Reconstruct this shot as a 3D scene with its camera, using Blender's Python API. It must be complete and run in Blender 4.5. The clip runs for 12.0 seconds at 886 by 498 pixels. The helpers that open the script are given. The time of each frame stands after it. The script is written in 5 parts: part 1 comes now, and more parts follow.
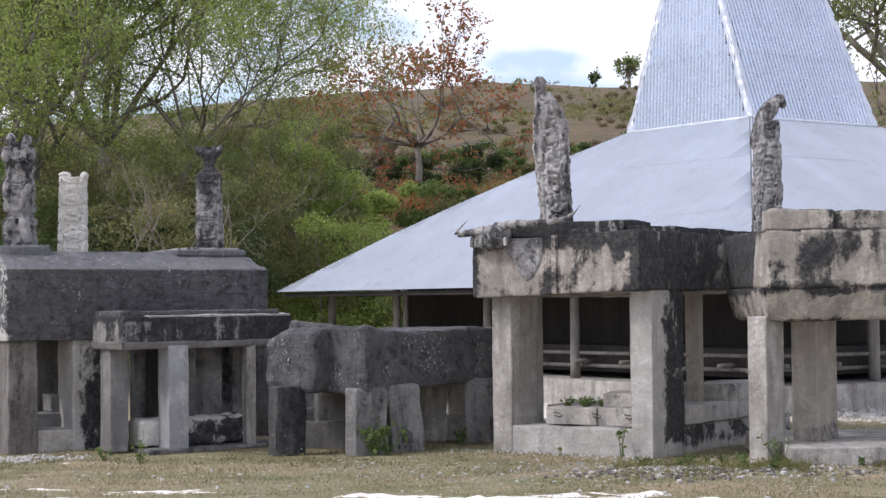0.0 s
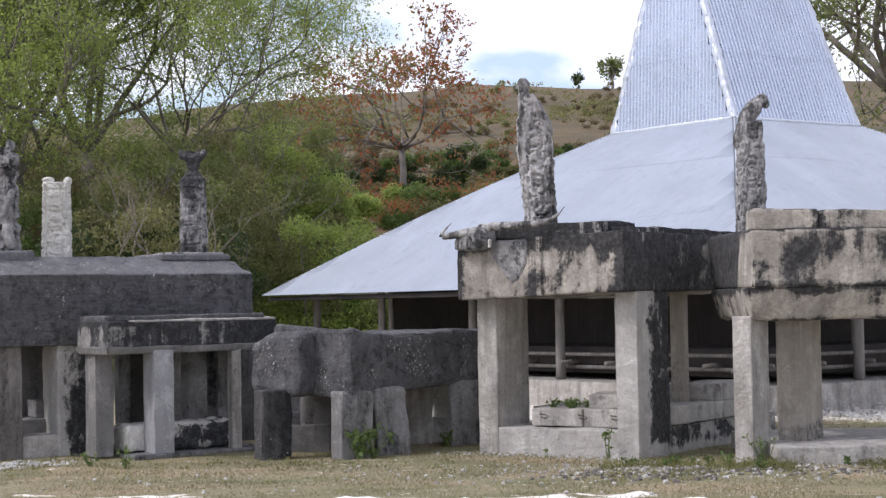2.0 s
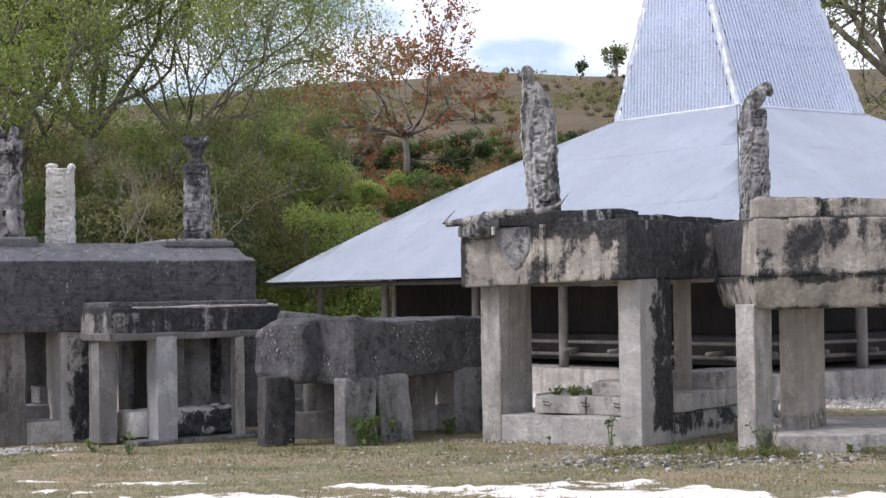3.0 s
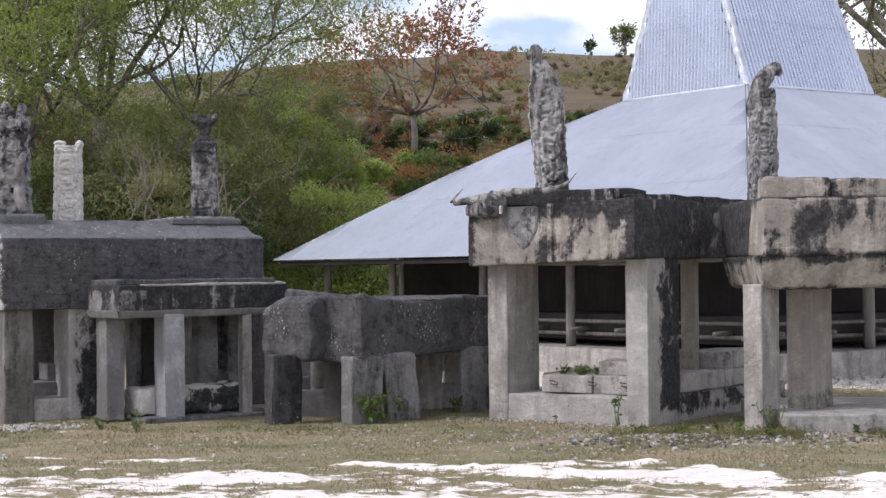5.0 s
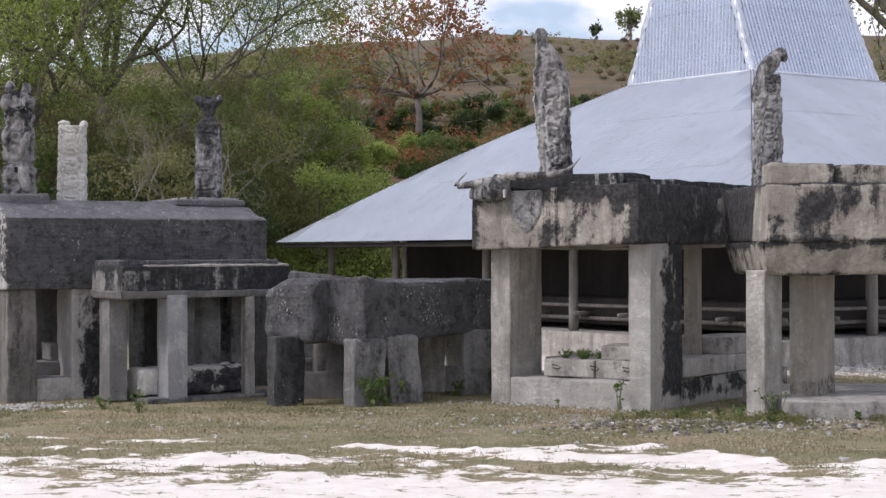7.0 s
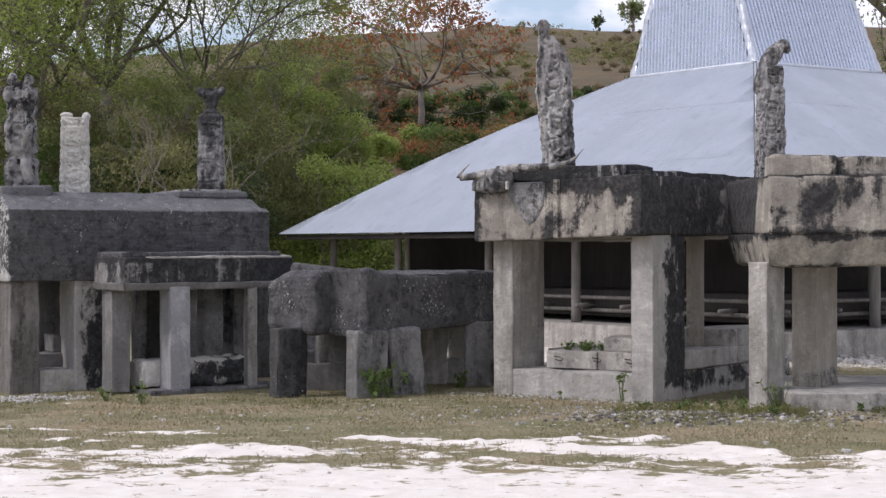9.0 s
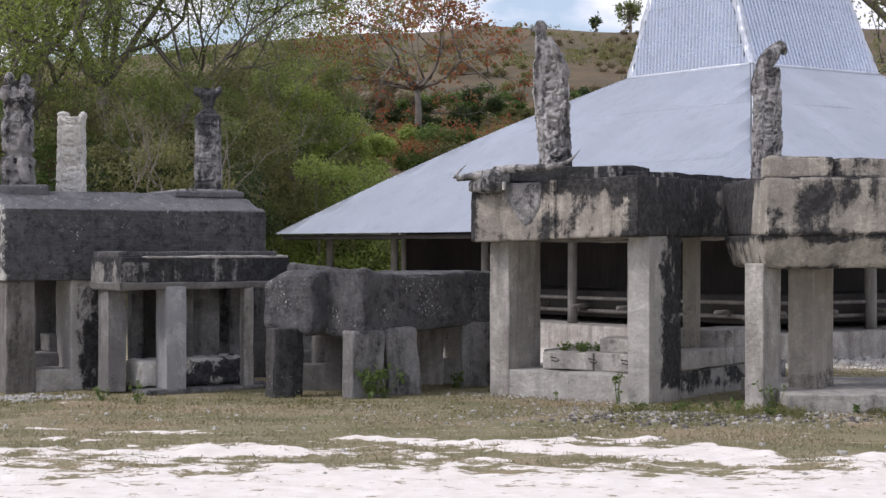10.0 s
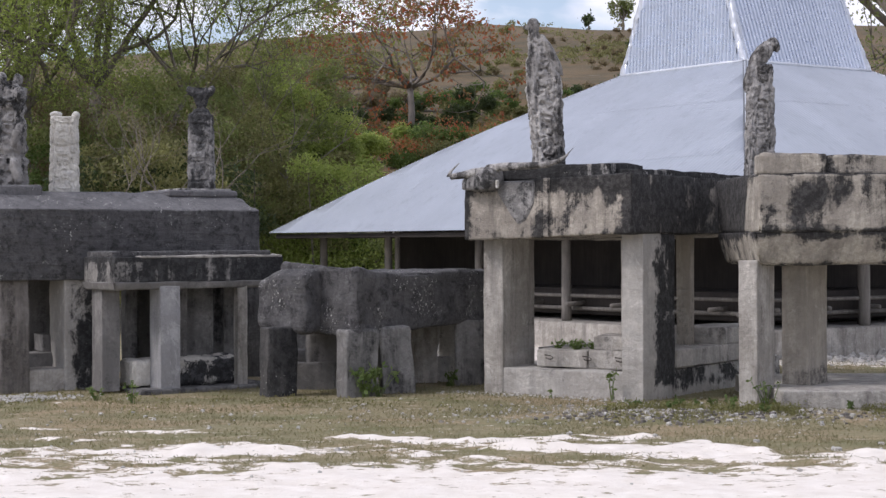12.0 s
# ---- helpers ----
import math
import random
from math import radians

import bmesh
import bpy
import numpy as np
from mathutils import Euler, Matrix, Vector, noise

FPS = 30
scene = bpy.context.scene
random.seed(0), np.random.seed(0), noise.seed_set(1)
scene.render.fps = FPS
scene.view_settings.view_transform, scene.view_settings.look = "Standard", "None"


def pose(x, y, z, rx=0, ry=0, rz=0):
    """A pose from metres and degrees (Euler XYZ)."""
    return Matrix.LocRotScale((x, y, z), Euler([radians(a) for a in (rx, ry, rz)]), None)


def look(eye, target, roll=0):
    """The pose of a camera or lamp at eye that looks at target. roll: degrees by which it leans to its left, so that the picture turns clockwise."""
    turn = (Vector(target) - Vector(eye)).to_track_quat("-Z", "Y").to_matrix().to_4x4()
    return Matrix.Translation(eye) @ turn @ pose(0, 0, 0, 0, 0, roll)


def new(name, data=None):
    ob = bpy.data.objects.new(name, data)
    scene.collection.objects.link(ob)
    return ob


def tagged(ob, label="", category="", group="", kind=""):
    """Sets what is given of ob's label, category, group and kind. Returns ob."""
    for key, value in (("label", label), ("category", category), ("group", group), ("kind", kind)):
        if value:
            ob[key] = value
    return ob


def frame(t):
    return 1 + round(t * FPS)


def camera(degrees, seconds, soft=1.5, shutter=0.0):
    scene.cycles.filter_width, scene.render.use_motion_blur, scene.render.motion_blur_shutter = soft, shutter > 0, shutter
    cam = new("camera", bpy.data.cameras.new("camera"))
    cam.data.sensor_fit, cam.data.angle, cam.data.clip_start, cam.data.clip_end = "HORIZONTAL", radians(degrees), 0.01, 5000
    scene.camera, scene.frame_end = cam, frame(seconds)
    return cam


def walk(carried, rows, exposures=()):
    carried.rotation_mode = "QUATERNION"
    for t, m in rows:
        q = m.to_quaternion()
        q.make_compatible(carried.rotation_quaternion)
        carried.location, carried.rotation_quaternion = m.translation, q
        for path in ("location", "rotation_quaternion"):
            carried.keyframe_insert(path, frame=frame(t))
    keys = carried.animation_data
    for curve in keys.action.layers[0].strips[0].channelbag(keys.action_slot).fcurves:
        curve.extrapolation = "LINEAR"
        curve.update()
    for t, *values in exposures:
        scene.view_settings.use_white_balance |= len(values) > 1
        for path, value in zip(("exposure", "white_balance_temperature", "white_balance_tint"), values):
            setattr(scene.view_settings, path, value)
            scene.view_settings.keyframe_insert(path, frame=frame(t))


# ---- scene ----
from math import sin, cos, pi, sqrt

cam = camera(29.31, 12.0, soft=1.4)
EYE = 1.6
ROWS = [
    (0.0, 0.0336, 1.7564, 0.5677),
    (0.5, -0.1858, 1.9339, 0.9584),
    (1.0, -0.2890, 1.9918, 1.2586),
    (1.5, -0.3631, 1.9319, 1.2466),
    (2.0, -0.4715, 1.8302, 1.0258),
    (2.5, -0.4669, 1.6988, 0.9508),
    (3.0, -0.3599, 1.4043, 0.8705),
    (5.0, -0.1114, 0.6867, 0.6309),
    (5.5, -0.0945, 0.5551, 0.4070),
    (6.0, -0.0928, 0.4517, 0.2898),
    (6.5, -0.0321, 0.3063, 0.1822),
    (7.0, 0.0012, 0.1199, 0.1437),
    (9.0, 0.0851, -0.1583, 0.1456),
    (9.5, -0.0000, -0.1719, -0.0000),
    (10.0, -0.0319, -0.1435, -0.0219),
    (10.5, -0.0954, -0.1777, 0.2515),
    (11.0, -0.0756, -0.2056, 0.5168),
    (11.5, -0.1376, -0.2163, 0.4174),
    (12.0, -0.2462, -0.2008, 0.2317),
]
walk(cam, [(t, pose(0, 0, EYE, 90 + pitch, roll, yaw)) for t, yaw, pitch, roll in ROWS],
     exposures=[(0.0, 0.40, 6100, 17), (3.0, 0.40, 6100, 17), (5.0, 0.30, 6150, 18), (7.0, 0.18, 6180, 18), (9.0, 0.12, 6200, 18), (12.0, 0.12, 6200, 18)])

# ---- sky and sun ----
SUN_DIR = Vector((-0.78, -0.25, 0.80)).normalized()
world = bpy.data.worlds.new("sky")
scene.world = world
world.use_nodes = True
wn, wl = world.node_tree.nodes, world.node_tree.links
wn.clear()
w_out = wn.new("ShaderNodeOutputWorld")
w_bg = wn.new("ShaderNodeBackground")
w_sky = wn.new("ShaderNodeTexSky")
w_sky.sky_type = "NISHITA"
w_sky.sun_disc = False
w_sky.sun_elevation = math.asin(SUN_DIR.z)
w_sky.sun_rotation = math.atan2(SUN_DIR.x, SUN_DIR.y)
w_co = wn.new("ShaderNodeTexCoord")
w_map = wn.new("ShaderNodeMapping")
w_map.inputs["Scale"].default_value = (1.0, 1.0, 2.2)
w_map.inputs["Location"].default_value = (0.9, 0.3, 0.2)
w_noise = wn.new("ShaderNodeTexNoise")
w_noise.inputs["Scale"].default_value = 8.0
w_noise.inputs["Detail"].default_value = 6.0
w_ramp = wn.new("ShaderNodeValToRGB")
w_ramp.color_ramp.elements[0].color = (0.20, 0.20, 0.20, 1)
w_ramp.color_ramp.elements[0].position, w_ramp.color_ramp.elements[1].position = 0.42, 0.54
w_mix = wn.new("ShaderNodeMix")
w_mix.data_type = "RGBA"
w_shade = wn.new("ShaderNodeTexNoise")
w_shade.inputs["Scale"].default_value, w_shade.inputs["Detail"].default_value = 14.0, 5.0
w_tone = wn.new("ShaderNodeValToRGB")
w_tone.color_ramp.elements[0].position, w_tone.color_ramp.elements[1].position = 0.35, 0.6
w_tone.color_ramp.elements[0].color, w_tone.color_ramp.elements[1].color = (0.76, 0.78, 0.83, 1), (1.0, 1.0, 1.0, 1)
w_gain = wn.new("ShaderNodeMix")
w_gain.data_type, w_gain.blend_type = "RGBA", "MULTIPLY"
w_gain.inputs[0].default_value = 1.0
w_gain.inputs[6].default_value = (8.3, 8.3, 8.5, 1)
wl.new(w_shade.outputs["Fac"], w_tone.inputs["Fac"])
wl.new(w_tone.outputs["Color"], w_gain.inputs[7])
wl.new(w_gain.outputs[2], w_mix.inputs[7])
wl.new(w_co.outputs["Generated"], w_map.inputs["Vector"])
wl.new(w_map.outputs["Vector"], w_noise.inputs["Vector"])
wl.new(w_map.outputs["Vector"], w_shade.inputs["Vector"])
wl.new(w_noise.outputs["Fac"], w_ramp.inputs["Fac"])
wl.new(w_ramp.outputs["Color"], w_mix.inputs[0])
wl.new(w_sky.outputs["Color"], w_mix.inputs[6])
wl.new(w_mix.outputs[2], w_bg.inputs["Color"])
w_bg.inputs["Strength"].default_value = 0.13
wl.new(w_bg.outputs["Background"], w_out.inputs["Surface"])

sun = new("sun", bpy.data.lights.new("sun", "SUN"))
sun.data.energy, sun.data.angle, sun.data.color = 1.9, radians(11), (1.0, 0.96, 0.90)
sun.matrix_world = look(SUN_DIR * 60, (0, 0, 0))


# ---- materials ----
class Nodes:
    """A node material under construction."""

    def __init__(self, name, rough=0.9, metal=0.0):
        self.mat = bpy.data.materials.new(name)
        self.mat.use_nodes = True
        self.n, self.l = self.mat.node_tree.nodes, self.mat.node_tree.links
        self.bsdf = self.n["Principled BSDF"]
        self.bsdf.inputs["Roughness"].default_value = rough
        self.bsdf.inputs["Metallic"].default_value = metal
        self.geo = self.n.new("ShaderNodeNewGeometry")
        self.bumped = None

    def where(self, scale=(1, 1, 1), turn=0.0):
        m = self.n.new("ShaderNodeMapping")
        m.inputs["Scale"].default_value = scale
        m.inputs["Rotation"].default_value = (0, 0, turn)
        self.l.new(self.geo.outputs["Position"], m.inputs["Vector"])
        return m.outputs["Vector"]

    def noise(self, scale, detail=5.0, rough=0.6, vec=None, dist=0.0):
        t = self.n.new("ShaderNodeTexNoise")
        t.inputs["Scale"].default_value, t.inputs["Detail"].default_value = scale, detail
        t.inputs["Roughness"].default_value, t.inputs["Distortion"].default_value = rough, dist
        self.l.new(vec if vec is not None else self.geo.outputs["Position"], t.inputs["Vector"])
        return t.outputs["Fac"]

    def ramp(self, fac, lo, hi, a=(0, 0, 0), b=(1, 1, 1)):
        r = self.n.new("ShaderNodeValToRGB")
        e = r.color_ramp.elements
        e[0].position, e[1].position = lo, hi
        e[0].color, e[1].color = (*a, 1), (*b, 1)
        self.l.new(fac, r.inputs["Fac"])
        return r.outputs["Color"]

    def mix(self, fac, a, b):
        m = self.n.new("ShaderNodeMix")
        m.data_type = "RGBA"
        for sock, v in ((m.inputs[0], fac), (m.inputs[6], a), (m.inputs[7], b)):
            if isinstance(v, tuple):
                sock.default_value = (*v, 1)
            elif isinstance(v, float):
                sock.default_value = v
            else:
                self.l.new(v, sock)
        return m.outputs[2]

    def math(self, op, a, b):
        m = self.n.new("ShaderNodeMath")
        m.operation = op
        for sock, v in ((m.inputs[0], a), (m.inputs[1], b)):
            if isinstance(v, float):
                sock.default_value = v
            else:
                self.l.new(v, sock)
        return m.outputs[0]

    def bump(self, height, strength=0.5, dist=0.02):
        b = self.n.new("ShaderNodeBump")
        b.inputs["Strength"].default_value, b.inputs["Distance"].default_value = strength, dist
        self.l.new(height, b.inputs["Height"])
        if self.bumped is not None:
            self.l.new(self.bumped, b.inputs["Normal"])
        self.bumped = b.outputs["Normal"]
        return self

    def done(self, colour):
        if isinstance(colour, tuple):
            self.bsdf.inputs["Base Color"].default_value = (*colour, 1)
        else:
            self.l.new(colour, self.bsdf.inputs["Base Color"])
        if self.bumped is not None:
            self.l.new(self.bumped, self.bsdf.inputs["Normal"])
        return self.mat


def stone_mat(name, pale, mid, black, cover, scale=2.2, streak=0.35, soft_=0.05, pits=0.6, fleck=(0.55, 0.54, 0.5), flecks=0.0, layers=0.0, grit=0.35, drips=0.5, carved=0.0):
    """Weathered stone: a mottled ground, black algae over part of it with ragged edges and runs, pale lichen flecks."""
    m = Nodes(name, rough=0.93)
    body = m.mix(m.ramp(m.noise(1.3, 8, 0.68, dist=0.8), 0.42, 0.58), mid, pale)
    body = m.mix(m.ramp(m.noise(5.5, 10, 0.75), 0.43, 0.57), m.mix(0.5, body, tuple(c * 0.85 for c in mid)), body)
    crust = m.ramp(m.noise(2.1, 12, 0.78, dist=1.2), 0.575, 0.60)
    body = m.mix(m.math("MULTIPLY", crust, 0.4), body, tuple(min(0.75, c * 1.25) for c in pale))
    body = m.mix(m.math("MULTIPLY", m.ramp(m.noise(26, 6, 0.7), 0.40, 0.60, (1, 1, 1), (0, 0, 0)), grit), body, tuple(c * 0.55 for c in mid))
    drip = m.ramp(m.noise(1.0, 8, 0.7, vec=m.where((6, 6, 0.6))), 0.48, 0.70)
    body = m.mix(m.math("MULTIPLY", drip, drips), body, tuple(c * 0.45 for c in mid))
    big = m.noise(scale, 12, 0.70, dist=0.5)
    run = m.noise(1.0, 8, 0.65, vec=m.where((7, 7, 0.9)))
    both = m.math("ADD", m.math("MULTIPLY", big, 1.0 - streak), m.math("MULTIPLY", run, streak))
    lim = 0.60 - 0.22 * cover
    grown = m.n.new("ShaderNodeAttribute")
    grown.attribute_name = "algae"
    both = m.math("ADD", both, m.math("MULTIPLY", grown.outputs["Fac"], 0.15))
    both = m.math("ADD", both, m.math("MULTIPLY", m.math("SUBTRACT", m.noise(11, 12, 0.82), 0.5), 0.30))
    algae = m.ramp(both, lim, lim + soft_)
    dark = m.mix(m.ramp(m.noise(13, 10, 0.8), 0.46, 0.58), black, tuple(min(1, c * 3.0) for c in black))
    colour = m.mix(algae, body, dark)
    if flecks > 0:
        v = m.ramp(m.noise(30, 5, 0.7), 0.64 - 0.05 * flecks, 0.67 - 0.05 * flecks)
        gate = m.ramp(m.noise(2.4, 4, 0.6), 0.52, 0.60)
        colour = m.mix(m.math("MULTIPLY", v, gate), colour, fleck)
    moss = m.n.new("ShaderNodeAttribute")
    moss.attribute_name = "lichen"
    spots_ = m.math("ADD", m.noise(16, 10, 0.8), m.math("MULTIPLY", moss.outputs["Fac"], 0.20))
    colour = m.mix(m.ramp(spots_, 0.70, 0.74), colour, fleck)
    if layers > 0:
        m.bump(m.noise(1.0, 6, 0.7, vec=m.where((1.2, 1.2, 16))), layers, 0.04)
    if carved > 0:
        warp = m.n.new("ShaderNodeVectorMath")
        warp.operation = "MULTIPLY_ADD"
        soft = m.n.new("ShaderNodeTexNoise")
        soft.inputs["Scale"].default_value = 9.0
        m.l.new(m.geo.outputs["Position"], soft.inputs["Vector"])
        m.l.new(soft.outputs["Color"], warp.inputs[0])
        warp.inputs[1].default_value = (0.22, 0.22, 0.14)
        m.l.new(m.geo.outputs["Position"], warp.inputs[2])
        cells = m.n.new("ShaderNodeTexVoronoi")
        cells.feature = "DISTANCE_TO_EDGE"
        cells.inputs["Scale"].default_value = 10.0
        m.l.new(warp.outputs[0], cells.inputs["Vector"])
        m.bump(m.ramp(cells.outputs["Distance"], 0.0, 0.22), carved, 0.05)
    m.bump(m.noise(9, 8, 0.72), 0.9, 0.04)
    m.bump(m.noise(60, 6, 0.75), pits, 0.010)
    return m.done(colour)


M_CONC = stone_mat("weathered_concrete", (0.61, 0.58, 0.525), (0.40, 0.375, 0.335), (0.11, 0.104, 0.096), 0.36, 2.4, 0.35, 0.12, grit=0.3, drips=0.6)
M_CONC_PATCH = stone_mat("patchy_concrete", (0.53, 0.48, 0.405), (0.30, 0.27, 0.23), (0.022, 0.021, 0.020), 0.50, 2.6, 0.40, 0.07, drips=0.8)
M_CONC_PATCH_B = stone_mat("pale_patchy_concrete", (0.54, 0.495, 0.415), (0.32, 0.29, 0.245), (0.024, 0.023, 0.022), 0.42, 2.4, 0.40, 0.08, drips=0.8)
M_CONC_BLACK = stone_mat("algae_black_concrete", (0.44, 0.42, 0.39), (0.28, 0.27, 0.25), (0.016, 0.016, 0.016), 0.81, 2.4, 0.4, 0.04, flecks=0.25)
M_LEG = stone_mat("grey_leg_stone", (0.58, 0.55, 0.50), (0.37, 0.345, 0.305), (0.12, 0.11, 0.098), 0.36, 1.9, 0.6, 0.14, grit=0.25, drips=0.8)
M_LEG_MID = stone_mat("mid_grey_leg_stone", (0.30, 0.288, 0.272), (0.195, 0.187, 0.178), (0.06, 0.058, 0.056), 0.42, 1.6, 0.5, 0.12, grit=0.2, drips=0.45)
M_LEG_DARK = stone_mat("dark_leg_stone", (0.33, 0.32, 0.305), (0.185, 0.18, 0.172), (0.028, 0.028, 0.028), 0.55, 1.8, 0.5, 0.10, 0.9)
M_DARK = stone_mat("black_stone", (0.175, 0.170, 0.168), (0.105, 0.102, 0.102), (0.036, 0.035, 0.035), 0.62, 9.0, 0.1, 0.12, 1.0, flecks=0.8, layers=1.0)
M_DARK_ANIMAL = stone_mat("dark_grey_trough_stone", (0.165, 0.161, 0.160), (0.090, 0.088, 0.088), (0.030, 0.029, 0.030), 0.60, 7.0, 0.15, 0.12, 1.0, flecks=1.0, layers=0.5)
M_DARK_EDGE = stone_mat("black_edged_slab", (0.44, 0.42, 0.385), (0.24, 0.23, 0.215), (0.018, 0.018, 0.018), 0.88, 2.6, 0.45, 0.06)
M_BLACK_LEG = stone_mat("soot_black_stone", (0.11, 0.105, 0.10), (0.05, 0.049, 0.048), (0.014, 0.014, 0.014), 0.66, 2.6, 0.4, 0.08, 1.0, flecks=0.2)
M_STATUE = stone_mat("carved_stone", (0.70, 0.675, 0.635), (0.38, 0.365, 0.345), (0.042, 0.040, 0.038), 0.60, 5.5, 0.65, 0.10, 1.0, carved=0.35)
M_STATUE_DARK = stone_mat("dark_carved_stone", (0.46, 0.445, 0.425), (0.19, 0.186, 0.18), (0.026, 0.026, 0.026), 0.55, 4.4, 0.4, 0.07, 1.0, carved=0.25)
M_STATUE_TOTEM = stone_mat("grey_carved_stone", (0.50, 0.485, 0.46), (0.26, 0.25, 0.24), (0.022, 0.022, 0.022), 0.42, 4.0, 0.3, 0.06, 1.0, carved=0.2)
M_STATUE_WHITE = stone_mat("white_carved_stone", (0.84, 0.81, 0.73), (0.72, 0.69, 0.62), (0.22, 0.21, 0.18), 0.13, 5.0, 0.2, 0.08, 1.0, carved=0.4)
M_CONC_STAINED = stone_mat("black_streaked_concrete", (0.58, 0.555, 0.51), (0.42, 0.40, 0.365), (0.020, 0.020, 0.020), 0.16, 2.4, 0.3, 0.07, grit=0.2, drips=0.45)
M_STONE_LYING = stone_mat("black_crusted_limestone", (0.82, 0.79, 0.72), (0.64, 0.61, 0.55), (0.030, 0.030, 0.031), 0.40, 4.0, 0.1, 0.06)
M_LEG_BROWN = stone_mat("brown_streaked_stone", (0.27, 0.25, 0.23), (0.165, 0.148, 0.132), (0.05, 0.045, 0.04), 0.45, 1.6, 0.7, 0.12, grit=0.2, drips=0.8)
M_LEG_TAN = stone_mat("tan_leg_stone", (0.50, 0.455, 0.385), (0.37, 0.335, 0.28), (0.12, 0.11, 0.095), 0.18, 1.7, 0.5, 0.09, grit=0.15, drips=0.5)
M_LEG_PALE = stone_mat("pale_plaster", (0.50, 0.495, 0.49), (0.34, 0.337, 0.337), (0.16, 0.16, 0.16), 0.22, 1.7, 0.6, 0.12, grit=0.15, drips=0.6)
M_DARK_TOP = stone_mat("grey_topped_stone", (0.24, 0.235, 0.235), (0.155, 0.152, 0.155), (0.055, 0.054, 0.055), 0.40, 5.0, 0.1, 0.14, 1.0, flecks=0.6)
M_RUBBLE = stone_mat("pale_rubble", (0.70, 0.68, 0.63), (0.52, 0.50, 0.46), (0.20, 0.19, 0.18), 0.15, 6.0, 0.0, drips=0.0)


def zinc_mat(name, tone, metal=0.5, gloss=0.30):
    m = Nodes(name, rough=0.40, metal=metal)
    c = m.mix(m.ramp(m.noise(0.9, 5, 0.6), 0.3, 0.7), tuple(t * 0.86 for t in tone), tone)
    c = m.mix(m.ramp(m.noise(1.0, 5, 0.6, vec=m.where((5, 5, 1.2))), 0.55, 0.75), c, tuple(t * 0.78 for t in tone))
    info = m.n.new("ShaderNodeObjectInfo")
    c = m.mix(m.math("MULTIPLY", info.outputs["Random"], 0.22), c, tuple(t * 0.7 for t in tone))
    m.l.new(m.ramp(m.noise(6, 4), 0.3, 0.7, (gloss,) * 3, (gloss + 0.2,) * 3), m.bsdf.inputs["Roughness"])
    m.bump(m.noise(1.6, 4), 0.35, 0.05)
    return m.done(c)


M_ZINC = zinc_mat("zinc_roof_sheet", (0.455, 0.49, 0.54))
M_ZINC_TOWER = zinc_mat("zinc_tower_sheet", (0.66, 0.70, 0.77), 0.94, 0.19)
M_ZINC_CAP = zinc_mat("zinc_cap_strip", (0.62, 0.65, 0.70), 0.35, 0.38)
# dark zinc for the dots that stand for shade along the hip caps
M_ZINC_DARK = zinc_mat("dull_zinc_shade_dot", (0.30, 0.315, 0.34), 0.5, 0.45)


def wood_mat(name, a, b):
    m = Nodes(name, rough=0.8)
    g = m.noise(1.0, 6, 0.65, vec=m.where((22, 22, 2.0)))
    c = m.mix(m.ramp(g, 0.3, 0.7), a, b)
    c = m.mix(m.ramp(m.noise(2.0, 4), 0.4, 0.75), c, tuple(x * 0.55 for x in a))
    m.bump(g, 0.4, 0.01)
    return m.done(c)


M_POST = wood_mat("weathered_post_wood", (0.17, 0.158, 0.142), (0.29, 0.27, 0.245))
# wall and bench wood kept near black so the veranda interior reads dark
M_WALLWOOD = wood_mat("near_black_wall_wood", (0.020, 0.016, 0.014), (0.045, 0.036, 0.031))
M_BAMBOO = wood_mat("grey_bamboo", (0.11, 0.10, 0.09), (0.22, 0.205, 0.18))
M_BARK = wood_mat("bark", (0.14, 0.12, 0.095), (0.27, 0.235, 0.195))
M_BARK_PALE = wood_mat("pale_bark", (0.19, 0.17, 0.145), (0.31, 0.28, 0.245))
M_IRON = Nodes("rusty_iron", 0.7, 0.6).done((0.06, 0.05, 0.045))


def leaf_mat(name, tones):
    m = Nodes(name, rough=0.55)
    ramp = m.n.new("ShaderNodeValToRGB")
    ramp.color_ramp.elements[0].color = (*tones[0], 1)
    ramp.color_ramp.elements[1].color = (*tones[-1], 1)
    for i, tone in enumerate(tones[1:-1], 1):
        ramp.color_ramp.elements.new(i / (len(tones) - 1)).color = (*tone, 1)
    m.l.new(m.geo.outputs["Random Per Island"], ramp.inputs["Fac"])
    c = m.mix(m.ramp(m.noise(0.8, 4), 0.42, 0.75), ramp.outputs["Color"], tuple(x * 0.85 for x in tones[0]))
    m.done(c)
    tr = m.n.new("ShaderNodeBsdfTranslucent")
    m.l.new(c, tr.inputs["Color"])
    mx = m.n.new("ShaderNodeMixShader")
    mx.inputs[0].default_value = 0.6
    m.l.new(m.bsdf.outputs[0], mx.inputs[1])
    m.l.new(tr.outputs[0], mx.inputs[2])
    m.l.new(mx.outputs[0], m.n["Material Output"].inputs["Surface"])
    return m.mat


